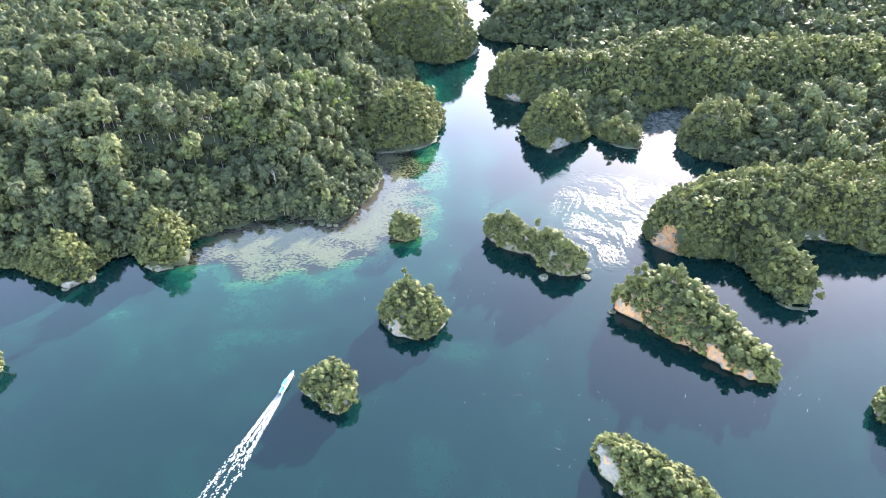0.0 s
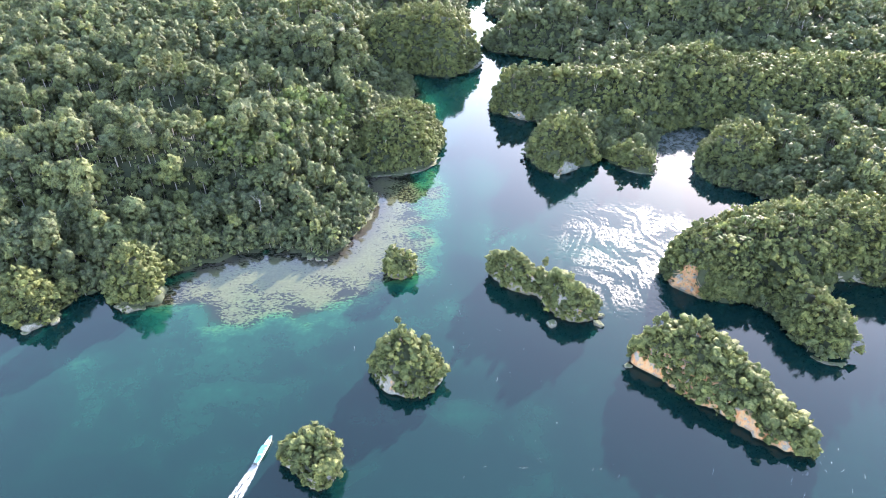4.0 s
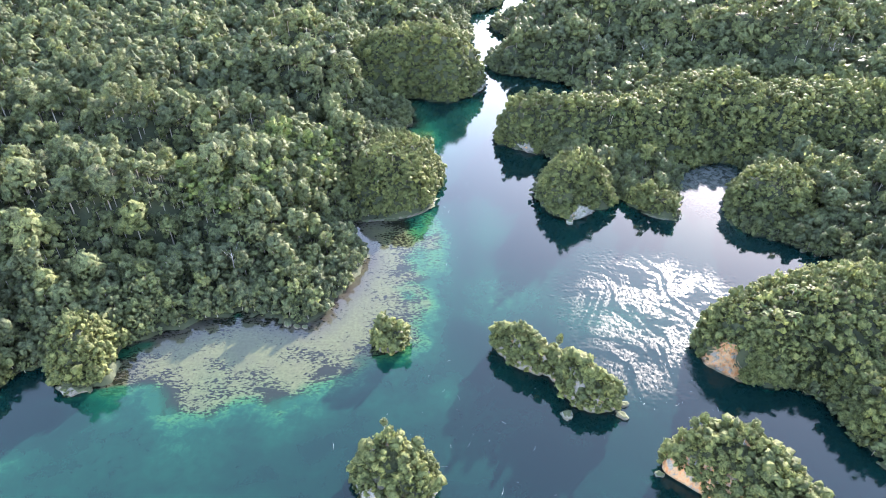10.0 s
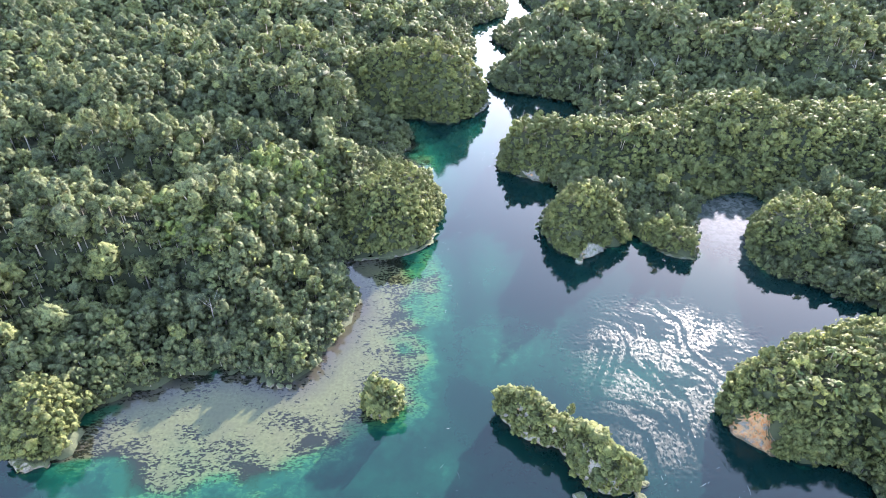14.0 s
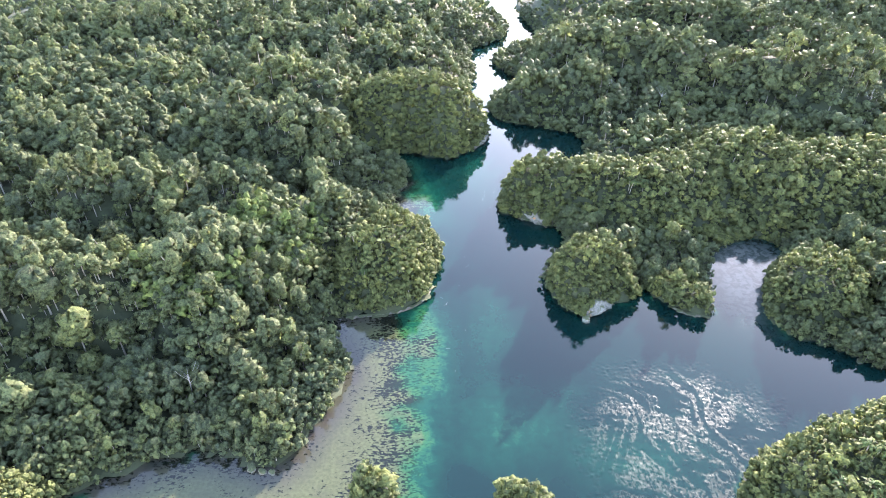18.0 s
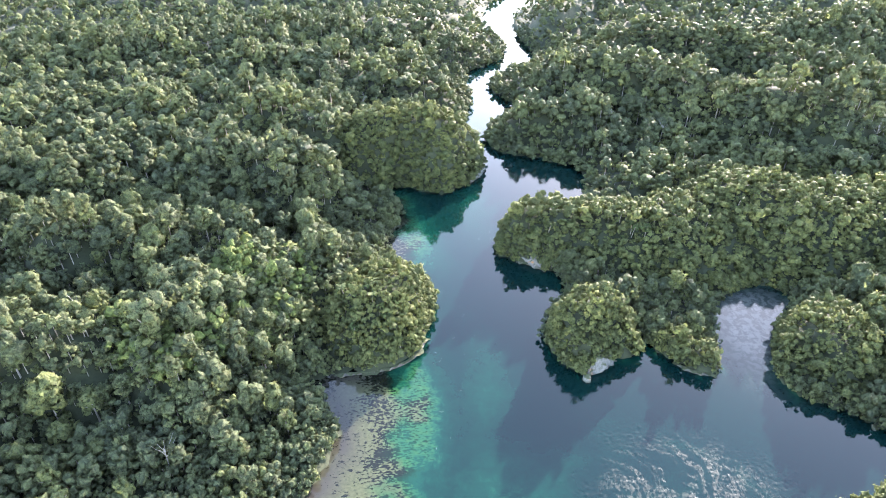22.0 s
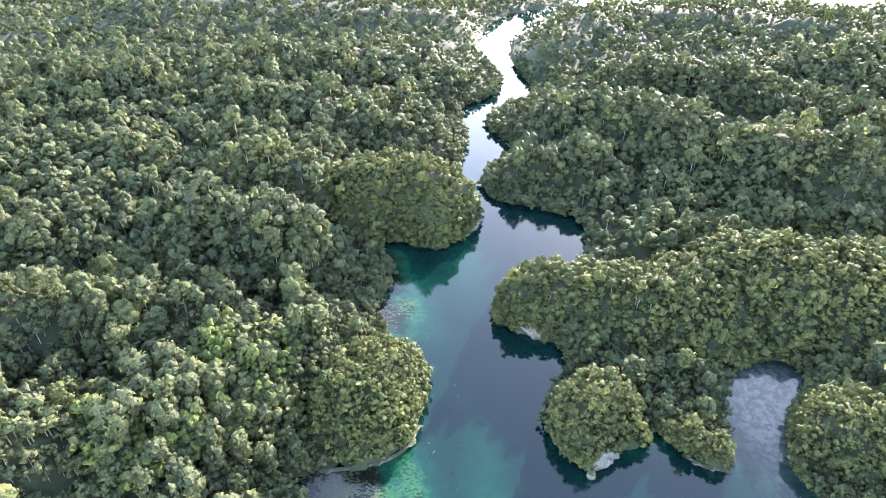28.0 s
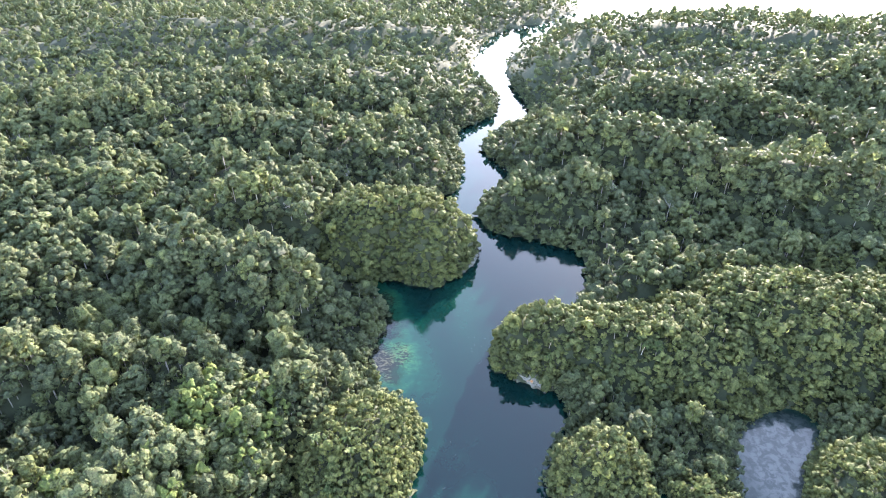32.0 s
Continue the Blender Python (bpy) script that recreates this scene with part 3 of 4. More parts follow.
UNDER = [(crown_arrays(130 + k, 2.6 + 0.3 * (k % 3), 4.6 + 0.6 * (k % 3), 6, 0, 22, 0.44), 2.4, 5.0, 0.16) for k in range(6)]
UNDER_MIDDLE = [(crown_arrays(150 + k, 3.1 + 0.4 * (k % 3), 5.0 + 0.6 * (k % 3), 3, 0, 12, 0.7), 2.2, 5.0, 0.16) for k in range(5)]
UNDER_FAR = [(crown_arrays(170 + k, 3.8 + 0.4 * (k % 3), 5.6, 2, 0, 0, 1.0), 2.2, 5.0, 0.16) for k in range(4)]
KNOLL = [(crown_arrays(190 + k, 2.2 + 0.3 * (k % 3), 4.0 + 0.6 * (k % 3), 6, 0, 42, 0.40), 1.8, 4.0, 0.14) for k in range(6)]
KNOLL_FAR = [(crown_arrays(210 + k, 2.4 + 0.3 * (k % 3), 4.4 + 0.5 * (k % 3), 5, 0, 24, 0.55), 1.8, 4.0, 0.14) for k in range(5)]
SMALL = [(crown_arrays(70 + k, 1.6 + 0.3 * (k % 3), 3.2 + 0.6 * (k % 2), 4, 0, 24, 0.40), 0.9, 2.4, 0.12) for k in range(5)]
ISLET = [(crown_arrays(110 + k, 1.35 + 0.25 * (k % 3), 2.8 + 0.6 * (k % 2), 5, 0, 46, 0.30), 0.8, 2.2, 0.11) for k in range(6)]
SMALL_FAR = [(crown_arrays(90 + k, 2.1 + 0.3 * (k % 3), 3.6, 3, 0, 12, 0.6), 0.9, 2.4, 0.12) for k in range(4)]


# lines of bare rock along the shore: points, height of the rock
CLIFFS = [("ochre", [(96.5, 222), (98.5, 216.5), (103, 212), (108, 208.9)], 11.5), ("pale", [(65, 309.5), (70, 309.5), (76, 313), (80, 317)], 5.5), ("pale", [(49, 383), (55, 379), (62, 374)], 5.0), ("pale", [(160, 217.5), (168, 219.5), (176, 216.5)], 5.0),
          ("pale", [(-29, 309.5), (-18, 310.5), (-6, 313.5), (2, 320), (6, 330)], 0.9), ("pale", [(102, 315), (108, 309.5), (117, 307.5)], 0.9), ("pale", [(-121, 211), (-114, 208.5), (-108, 210.5)], 2.6),
          ("pale", [(-153, 202.5), (-147, 198.5), (-141, 204)], 3.0), ("pale", [(133, 178), (137, 174), (144, 174)], 0.9), ("pale", [(30, 459), (37, 469), (40, 479)], 2.5)]


def off_cliffs(p, z):
    """Which places are clear of the bare rock."""
    keep = np.ones(len(p), bool)
    for _, line, h in CLIFFS:
        q = [tuple(0.6 * a + 0.4 * b for a, b in zip(line[0], line[1])), *line[1:-1], tuple(0.6 * a + 0.4 * b for a, b in zip(line[-1], line[-2]))]
        for (ax, ay), (bx, by) in zip(q[:-1], q[1:]):
            keep &= ~((segment_distance(p[:, 0], p[:, 1], ax, ay, bx, by) < 0.5 + (0.10 if h > 8 else 0.26 if h > 4 else 0.1) * h) & (z < h * 0.7))
    return keep


def in_view(x, y, m=18.0):
    left = np.where(y < 653, -124 - 0.535 * (y - 104), -418 - 0.338 * (y - 653)) - m
    right = np.where(y < 600, 125 + 0.615 * (y - 95), 436 + 0.45 * (y - 600)) + m
    return (x > left) & (x < right)


def wooded(spacing, y0, y1, seed, karst, edge=0.0, steep=0.0):
    p = scatter(spacing, -620, 700, y0, y1, seed)
    p = p[in_view(p[:, 0], p[:, 1])]
    d, k = on_grid(GD, p[:, 0], p[:, 1]), on_grid(GK, p[:, 0], p[:, 1])
    p = p[(d > (-0.2 if karst else -0.7 if edge else 0.6)) & ((k > 0.5) == karst)]
    z = on_grid(GZ, p[:, 0], p[:, 1])
    ok = off_cliffs(p, z) & ((on_grid(GD, p[:, 0], p[:, 1]) < edge) if edge else True)
    ok &= on_grid(GS, p[:, 0], p[:, 1]) > steep if steep else True
    p, z = p[ok], z[ok]
    rs = np.random.RandomState(seed)
    s = (0.62 + 0.75 * rs.rand(len(p)) ** 1.7) if not karst else (0.62 + 0.80 * rs.rand(len(p)) ** 2.2)
    d = on_grid(GD, p[:, 0], p[:, 1])
    if not karst:
        s *= np.clip(0.5 + d / 55, 0.5, 1.0)
        keep = (spacing < 7.2) | (rs.rand(len(p)) > 0.10 + 0.14 * np.clip(fbm(p[:, 0], p[:, 1], 45.0, 33, 2), 0, 1))
        p, z, s = p[keep], z[keep], s[keep]
    return np.column_stack([p, np.maximum(z, 0.05), s])


def tree_kinds(name, kinds, leaves, trunk_radius, seed):
    """One tree of each kind with its parts, far below the sea bed, to copy from."""
    made = []
    for k, (arr, lift, th, tr) in enumerate(kinds):
        co, fa = trunk_arrays(lift + th * 0.45, trunk_radius, trunk_radius * 0.5, 0.3, 6, 3, seed + k)
        moved = arr.copy()
        moved[..., 2] += lift
        made.append((mesh_np(name + "_trunk", co, fa, M_BARK, None, True), leaf_mesh(name + "_crown", moved, leaves)))
    return made


def plant(name, spots, made, label, group, seed):
    """Single trees, each with a trunk and a crown of its own."""
    rs = np.random.RandomState(seed)
    for x, y, z, sc in spots:
        trunk, crown = made[rs.randint(len(made))]
        root = tagged(new(name), label, "tree", group)
        root.matrix_basis = Matrix.LocRotScale((x, y, z), Euler((0, 0, rs.rand() * 6.283)), (sc, sc, sc * (0.85 + 0.35 * rs.rand())))
        part("trunk", trunk, root, "pale slender trunk")
        part("crown", crown, root)


TALL_THINGS = tree_kinds("tree", TALL, M_LEAF, 0.28, 100)
SMALL_THINGS = tree_kinds("small_tree", ISLET, M_KARST, 0.12, 120)

near_forest = wooded(8.2, 150, 430, 1, False)
mid_forest = wooded(8.6, 430, 700, 2, False)
far_forest = wooded(10.4, 700, 1180, 3, False)
near_under = wooded(4.5, 150, 430, 21, False)
near_under[:, 3] *= 1.12
mid_under = wooded(7.6, 430, 700, 22, False)
far_under = wooded(12.8, 700, 1180, 23, False)
karst_near = np.concatenate([wooded(1.8, 150, 360, 14, True, 4.0), wooded(1.9, 150, 360, 24, True, 0.0, 1.1)])
karst_far = np.concatenate([wooded(2.2, 360, 620, 15, True, 4.5), wooded(2.6, 360, 620, 25, True, 0.0, 1.1)])
knoll_near, knoll_far = wooded(3.2, 150, 360, 4, True), wooded(3.5, 360, 620, 5, True)
fringe_near, fringe_far = wooded(2.5, 150, 400, 16, False, 12.0), wooded(3.4, 400, 760, 17, False, 8.0)
for f in (fringe_near, fringe_far):
    f[:, 3] *= np.where((on_grid(GD, f[:, 0], f[:, 1]) < 2.5) & (np.abs(f[:, 0] - 142) < 28) & (np.abs(f[:, 1] - 336) < 32), 0.9, 2.0)
shore = (near_forest[:, 0] > -110) & (near_forest[:, 0] < 0) & (near_forest[:, 1] < 345)
front = np.flatnonzero(shore)[:300]
single = np.zeros(len(near_forest), bool)
single[front] = True
joined("shore_bushes", fringe_near, SMALL, M_LEAF_FAR, "bright green mangrove bushes along the waterline", trunks=False, seed=16)
joined("shore_bushes", fringe_far, SMALL_FAR, M_LEAF_FAR, "green bushes along the river banks", trunks=False, seed=17)
plant("rainforest_tree", near_forest[single], TALL_THINGS, "broad green rainforest tree with a pale trunk", "trees behind the reef flat", 31)
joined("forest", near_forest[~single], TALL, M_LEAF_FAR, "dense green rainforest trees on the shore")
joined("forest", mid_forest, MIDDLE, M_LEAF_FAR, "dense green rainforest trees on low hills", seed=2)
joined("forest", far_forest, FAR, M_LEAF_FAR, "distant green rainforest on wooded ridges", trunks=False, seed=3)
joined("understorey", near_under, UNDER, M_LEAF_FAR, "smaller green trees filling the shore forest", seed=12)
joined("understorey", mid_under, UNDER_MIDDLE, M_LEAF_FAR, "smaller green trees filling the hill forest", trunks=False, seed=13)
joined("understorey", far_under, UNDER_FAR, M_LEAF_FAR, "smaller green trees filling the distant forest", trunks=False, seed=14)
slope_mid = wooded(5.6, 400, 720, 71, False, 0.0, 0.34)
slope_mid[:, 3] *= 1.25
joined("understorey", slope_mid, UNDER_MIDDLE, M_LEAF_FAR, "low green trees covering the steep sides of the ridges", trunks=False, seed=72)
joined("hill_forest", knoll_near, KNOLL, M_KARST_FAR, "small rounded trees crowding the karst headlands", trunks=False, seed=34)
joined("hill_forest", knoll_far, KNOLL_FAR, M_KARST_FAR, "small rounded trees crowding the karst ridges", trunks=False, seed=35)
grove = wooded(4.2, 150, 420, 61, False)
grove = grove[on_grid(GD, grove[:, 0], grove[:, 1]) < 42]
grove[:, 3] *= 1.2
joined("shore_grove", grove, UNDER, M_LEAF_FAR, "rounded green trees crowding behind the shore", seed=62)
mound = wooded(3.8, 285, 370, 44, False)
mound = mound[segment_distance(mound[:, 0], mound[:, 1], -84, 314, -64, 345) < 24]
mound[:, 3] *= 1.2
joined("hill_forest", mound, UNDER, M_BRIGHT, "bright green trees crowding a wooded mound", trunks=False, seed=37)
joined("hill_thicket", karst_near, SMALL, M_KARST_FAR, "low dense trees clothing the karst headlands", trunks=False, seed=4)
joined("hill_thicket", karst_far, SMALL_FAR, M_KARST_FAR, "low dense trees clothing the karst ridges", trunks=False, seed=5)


CLIFF_BUSHES = []


def cliff(kind, line, h, seed):
    """A broken rock face along the shore, leaning back, with ledges and an undercut foot."""
    p = rounded(line, 0.8, False)
    t = np.gradient(p, axis=0)
    nrm = np.stack([t[:, 1], -t[:, 0]], 1) / np.linalg.norm(t, axis=1, keepdims=True)
    flip = np.sign(np.mean(land_distance(p[:, 0] + 2 * nrm[:, 0], p[:, 1] + 2 * nrm[:, 1]) - land_distance(p[:, 0] - 2 * nrm[:, 0], p[:, 1] - 2 * nrm[:, 1])))
    nrm *= flip
    ends = np.clip(np.minimum(np.arange(len(p)), np.arange(len(p))[::-1]) / 7.0, 0.12, 1) ** 0.7 * (1 + 0.22 * fbm(p[:, 0], p[:, 1], 5.0, seed + 2, 2))
    rows = []
    levels = np.r_[-2.5, 0.0, 0.5, np.linspace(0.9, h, max(4, int(h / 0.8)))]
    for z in levels:
        back = 0.30 * max(z, 0) + (0.5 if z < 0.7 else 0.0) - 0.9
        rough = 1.25 * fbm(p[:, 0] + 1.7 * z, p[:, 1] - z, 3.4, seed, 4) + 0.5 * np.floor(z / 1.9 + 0.4 * fbm(p[:, 0], p[:, 1], 6.0, seed + 1)) * 0.35
        q = p + nrm * (back + rough * (z > 0))[:, None] if z > 0 else p + nrm * back
        rows.append(np.column_stack([q, np.where(z > 0, z * ends, z)]))
    rows.append(np.column_stack([p + nrm * (0.3 * h + (2.0 if h > 4 else 0.3)), np.full(len(p), h * 0.9) * ends]))
    R = np.array(rows)
    if h > 4:
        pick = np.random.RandomState(seed + 9)
        for k in range(2, len(R)):
            for i in range(len(p)):
                brow = k >= len(R) - 2
                if (ends[i] < 0.5 or brow) and pick.rand() < (0.4 if brow else 0.35):
                    CLIFF_BUSHES.append((R[k, i, 0], R[k, i, 1], max(R[k, i, 2] - 0.9, 0.1), 0.55 + 0.5 * pick.rand()))
    ob = new("cliff", mesh_np("cliff", R, grid_faces(len(p), len(R)), M_OCHRE if kind == "ochre" else M_PALE, None, False))
    return tagged(ob, "bare ochre-stained limestone cliff above the water" if kind == "ochre" else "pale bare limestone ledge at the waterline", "cliff", "cliffs along the shore")


for k, (kind, line, h) in enumerate(CLIFFS):
    cliff(kind, line, h, 200 + k)
hang = np.random.RandomState(91)
for _ in range(60):
    along, up = hang.rand(), hang.rand()
    CLIFF_BUSHES.append((107.5 + 13.0 * along, 209.2 - 3.8 * along + 3.0 * up, 0.2 + 6.5 * up, 0.6 + 0.5 * hang.rand()))
for _ in range(40):
    x, y = hang.uniform(106.0, 114.0), hang.uniform(208.5, 215.0)
    if on_grid(GD, np.array([x]), np.array([y]))[0] > 0.5:
        CLIFF_BUSHES.append((x, y, on_grid(GZ, np.array([x]), np.array([y]))[0] - 0.4, 0.7 + 0.5 * hang.rand()))
joined("cliff_bushes", np.array(CLIFF_BUSHES), SMALL, M_KARST_FAR, "leafy bushes hanging over the edges of the cliffs", trunks=False, seed=36)


# ---- islets ----
def islet(label, outline, spine, seed, bare=(), rock=None, spacing=1.35, peak=1.0):
    """A limestone islet: undercut foot, steep sides, rounded top. spine: x, y, height along its crest. bare: (x, y, radius) kept free of trees."""
    rs = np.random.RandomState(seed)
    p = rounded(outline, 1.0)
    p = p + 0.35 * np.stack([fbm(p[:, 0], p[:, 1], 5.0, seed), fbm(p[:, 0], p[:, 1], 5.0, seed + 1)], 1)
    sp = np.array(spine, float)
    p = p + 0.9 * (sp[:, :2].mean(0) - p) / np.linalg.norm(sp[:, :2].mean(0) - p, axis=1, keepdims=True)
    q, leg = np.zeros((len(p), 3)), [0] * len(p)
    for i, (x, y) in enumerate(p):
        best = 1e9
        for j, (a, b) in enumerate(zip(sp[:-1], sp[1:])):
            t = np.clip(((x - a[0]) * (b[0] - a[0]) + (y - a[1]) * (b[1] - a[1])) / (((b - a)[:2] ** 2).sum() + 1e-9), 0, 1)
            c = a + t * (b - a)
            dd = (c[0] - x) ** 2 + (c[1] - y) ** 2
            if dd < best:
                best, q[i], leg[i] = dd, c, j
    prof = [(0.10, -9.0, 0), (0.08, -0.5, 0), (0.09, 0.3, 0), (0.0, 0.6, 0), (0.0, 1.0, 0.02), (0.03, 1.3, 0.18), (0.09, 1.5, 0.40), (0.20, 1.1, 0.62), (0.36, 0.6, 0.80), (0.56, 0.2, 0.92), (0.78, 0.0, 0.98), (1.0, 0.0, 1.0)]
    rings = []
    for u, add, k in prof:
        xy = p + (q[:, :2] - p) * u
        z = add + k**peak * q[:, 2]
        rough = 0.45 if 0.0 <= u < 0.9 else 0.0
        xy = xy + rough * np.stack([fbm(p[:, 0] * 1.3, p[:, 1] + 7 * k, 4.0, seed + 2), fbm(p[:, 0], p[:, 1] * 1.3 + 7 * k, 4.0, seed + 3)], 1)
        rings.append(np.column_stack([xy, z + (0.25 * fbm(xy[:, 0], xy[:, 1], 6.0, seed + 4) if k else 0)]))
    R, n = np.array(rings), len(p)
    faces = [(k * n + i, k * n + (i + 1) % n, (k + 1) * n + (i + 1) % n, (k + 1) * n + i) for k in range(len(prof) - 1) for i in range(n)]
    # close the crest where it bends
    skin = np.concatenate([R.reshape(-1, 3), sp, sp + np.array([0.15, 0.15, 0.05])])
    top = (len(prof) - 1) * n
    for i in range(n):
        a, b = leg[i], leg[(i + 1) % n]
        for kink in range(min(a, b) + 1, max(a, b) + 1):
            tri = (top + i, top + (i + 1) % n, len(prof) * n + kink)
            faces.append(tri + (tri[2] + len(sp),))
    ob = new("islet", mesh_np("islet", skin, faces, rock or M_ROCK, None, True))
    tagged(ob, label, "islet", group="islets in the bay")
    # places for trees on the skin
    spots = []
    for m in range(14000):
        k, i, f, g = rs.randint(3, 7) if m < 8000 else rs.randint(5, len(prof) - 1), rs.randint(n), rs.rand(), rs.rand()
        a = R[k, i] * (1 - f) + R[k, (i + 1) % n] * f
        b = R[k + 1, i] * (1 - f) + R[k + 1, (i + 1) % n] * f
        c = a * (1 - g) + b * g
        if any((c[0] - bx) ** 2 + (c[1] - by) ** 2 + (c[2] - bz) ** 2 < br * br for bx, by, bz, br in bare):
            continue
        if all((c[0] - s[0]) ** 2 + (c[1] - s[1]) ** 2 + 0.8 * (c[2] - s[2]) ** 2 > spacing**2 for s in spots):
            low = 1.1 if k < 6 else 1.0
            if k < 5:
                out = c[:2] - q[i, :2]
                c = np.r_[c[:2] + rs.choice([-0.6, 0.0, 0.4]) * out / (np.linalg.norm(out) + 0.1), max(c[2], rs.choice([0.7, 1.0, 1.4]))]
            spots.append((c[0], c[1], c[2] - (1.0 if k < 6 else 0.5), low * (0.48 + 0.85 * rs.rand() ** 2.4)))
    for a, b in zip(sp[:-1], sp[1:]):
        for t in np.arange(0, 1, 1.6 / max(1.6, np.linalg.norm((b - a)[:2]))):
            c = a + t * (b - a)
            spots.append((c[0] + 0.5 * rs.normal(), c[1] + 0.5 * rs.normal(), c[2] - 0.5, 0.8 + 0.4 * rs.rand()))
    return ob, np.array(spots)


ISLETS = [
    islet("small wooded limestone islet with a pale undercut foot", [(-45, 141), (-39, 135), (-32, 129), (-27, 133), (-26, 141), (-29, 147), (-38, 148)], [(-37, 141, 6), (-32, 141, 7.5), (-30, 139, 6)], 11, peak=1.4),
    islet("steep wooded limestone islet with bare white rock", [(-20, 174), (-16, 166), (-10, 162.5), (-1, 163), (5, 169), (4, 178), (-3, 183), (-13, 183), (-19, 179)], [(-11, 177, 12), (-9, 178, 14), (-5, 176, 9)], 12, [(-13, 164.5, 2, 3.2), (-11, 166, 7, 2.0), (-17, 167, 3, 2.2)], peak=2.0),
    islet("small round bushy islet with a pale undercut foot", [(-18.5, 230), (-16, 225), (-11, 223.5), (-6, 226), (-5, 231), (-8, 235), (-13, 236), (-17, 234)], [(-13, 229.5, 6.5), (-10, 229.5, 6.5)], 13),
    islet("long two-humped wooded limestone islet", [(24, 228), (27, 222), (33, 215.5), (42, 212.5), (45, 205), (49, 198.5), (57, 196.5), (62, 198), (63, 203), (57, 209), (52, 215), (43, 220), (36, 225), (29, 230)], [(29, 225, 10), (35, 220, 11.5), (44, 213, 8), (50, 206, 13), (57, 201, 9)], 14, [(49.5, 200, 7, 2.6), (36, 214, 2, 1.6)], peak=1.15),
    islet("large wooded limestone islet with ochre cliffs", [(69, 176), (76, 169), (82, 161), (90, 154), (96, 148), (102, 141), (110, 137), (115, 139), (113, 148), (109, 159), (105, 170), (99, 180), (90, 185), (78, 184), (71, 181)], [(77, 178, 11), (89, 175, 15), (98, 163, 11), (108, 146, 5)], 15, [(70.5, 174.5, 2.5, 3.4), (73.5, 171.5, 2.2, 3.3), (76.5, 168.8, 1.8, 2.4), (95, 148.5, 2.5, 3.3), (98, 145.5, 2.0, 2.6), (105, 139.5, 2, 2.8)], M_OCHRE),
    islet("wooded limestone islet with a grey cliff", [(47, 114), (46.5, 108), (50, 100), (57, 92), (68, 87), (76, 90), (74, 98), (66, 106), (56, 113)], [(52, 107, 8), (60, 99, 9), (69, 92, 7)], 16, [(48, 108, 5, 4), (49, 103, 4, 4)]),
    islet("small wooded limestone islet standing alone", [(138, 124), (141, 117), (149, 116), (154, 122), (151, 129), (143, 130)], [(144, 123, 6), (148, 123, 6)], 17),
    islet("tiny wooded limestone islet standing alone", [(-158, 154), (-155, 149), (-150, 150), (-149, 155), (-153, 158)], [(-154, 153, 3), (-152, 154, 3)], 18),
]
near_spots = np.concatenate([s for _, s in ISLETS[:4]])
far_spots = np.concatenate([near_spots[300:]] + [s for _, s in ISLETS[4:]])
plant("islet_tree", near_spots[:300], SMALL_THINGS, "low leafy sunlit tree on a limestone islet", "trees on the islets", 32)
joined("islet_thicket", far_spots, ISLET, M_KARST_FAR, "low dense sunlit trees on the islets", trunks=False, seed=6)
emergent = np.array([(77, 181, 11, 0.42), (80, 182, 12, 0.36), (45, 216, 10, 0.36), (91, 177, 14.5, 0.40), (88, 174, 15, 0.36), (33, 222, 13, 0.34), (-10, 180, 16, 0.34), (60, 100, 9, 0.34)])
plant("emergent_tree", emergent, TALL_THINGS, "slender tree standing above the islet thicket", "tall trees on the islets", 33)


# ---- rocks at the waterline ----
def boulder(x, y, z, sx, sy, sz, seed, label="grey weathered limestone boulder in the water"):
    bm = bmesh.new()
    bmesh.ops.create_icosphere(bm, subdivisions=3, radius=1.0)
    rs = np.random.RandomState(seed)
    off = rs.rand(3) * 50
    for v in bm.verts:
        n = noise.fractal(Vector(v.co) * 1.3 + Vector(off), 0.8, 2.0, 4)
        v.co *= 1.0 + 0.34 * n
        if v.co.z > 0.55:
            v.co.z = 0.55 + (v.co.z - 0.55) * 0.4
        v.co = Vector((v.co.x * sx, v.co.y * sy, v.co.z * sz))
    me = bpy.data.meshes.new("boulder")
    bm.to_mesh(me)
    bm.free()
    me.materials.append(M_PALE)
    ob = tagged(new("boulder", me), label, "rock", "boulders at the shore")
    ob.matrix_basis = pose(x, y, z, 0, 0, rs.rand() * 360)
    return ob


for k, (x, y, sx, sy, sz) in enumerate(((45.5, 196.2, 2.0, 1.7, 2.4), (-147.6, 197.4, 1.6, 1.2, 1.1), (-139.6, 203.2, 2.2, 1.4, 1.5), (-50.0, 240.2, 2.0, 1.4, 1.2), (-46.5, 239.0, 1.4, 1.0, 0.9), (-43.5, 238.8, 1.2, 0.9, 0.8),
                                        (66.5, 306.6, 1.6, 1.8, 2.6), (62.8, 196.2, 2.2, 1.4, 1.4), (64.6, 200.5, 1.4, 1.2, 1.2), (68.3, 175.0, 1.5, 1.0, 1.0), (162.5, 282.5, 1.6, 1.2, 1.2))):
    boulder(x, y, 0.1, sx, sy, sz, 300 + k)


# ---- boat ----
def plain(name, col, rough, metal=0.0, wear=0.15):
    n = Nodes(name)
    shade = n.mix(n.band(n.noise(2.5, 4.0), 0.35, 0.75), rgb(*col), rgb(*(c * (1 - wear) for c in col)))
    return n.done(n.node("ShaderNodeBsdfPrincipled", {"Base Color": shade, "Roughness": rough, "Metallic": metal}).outputs[0])


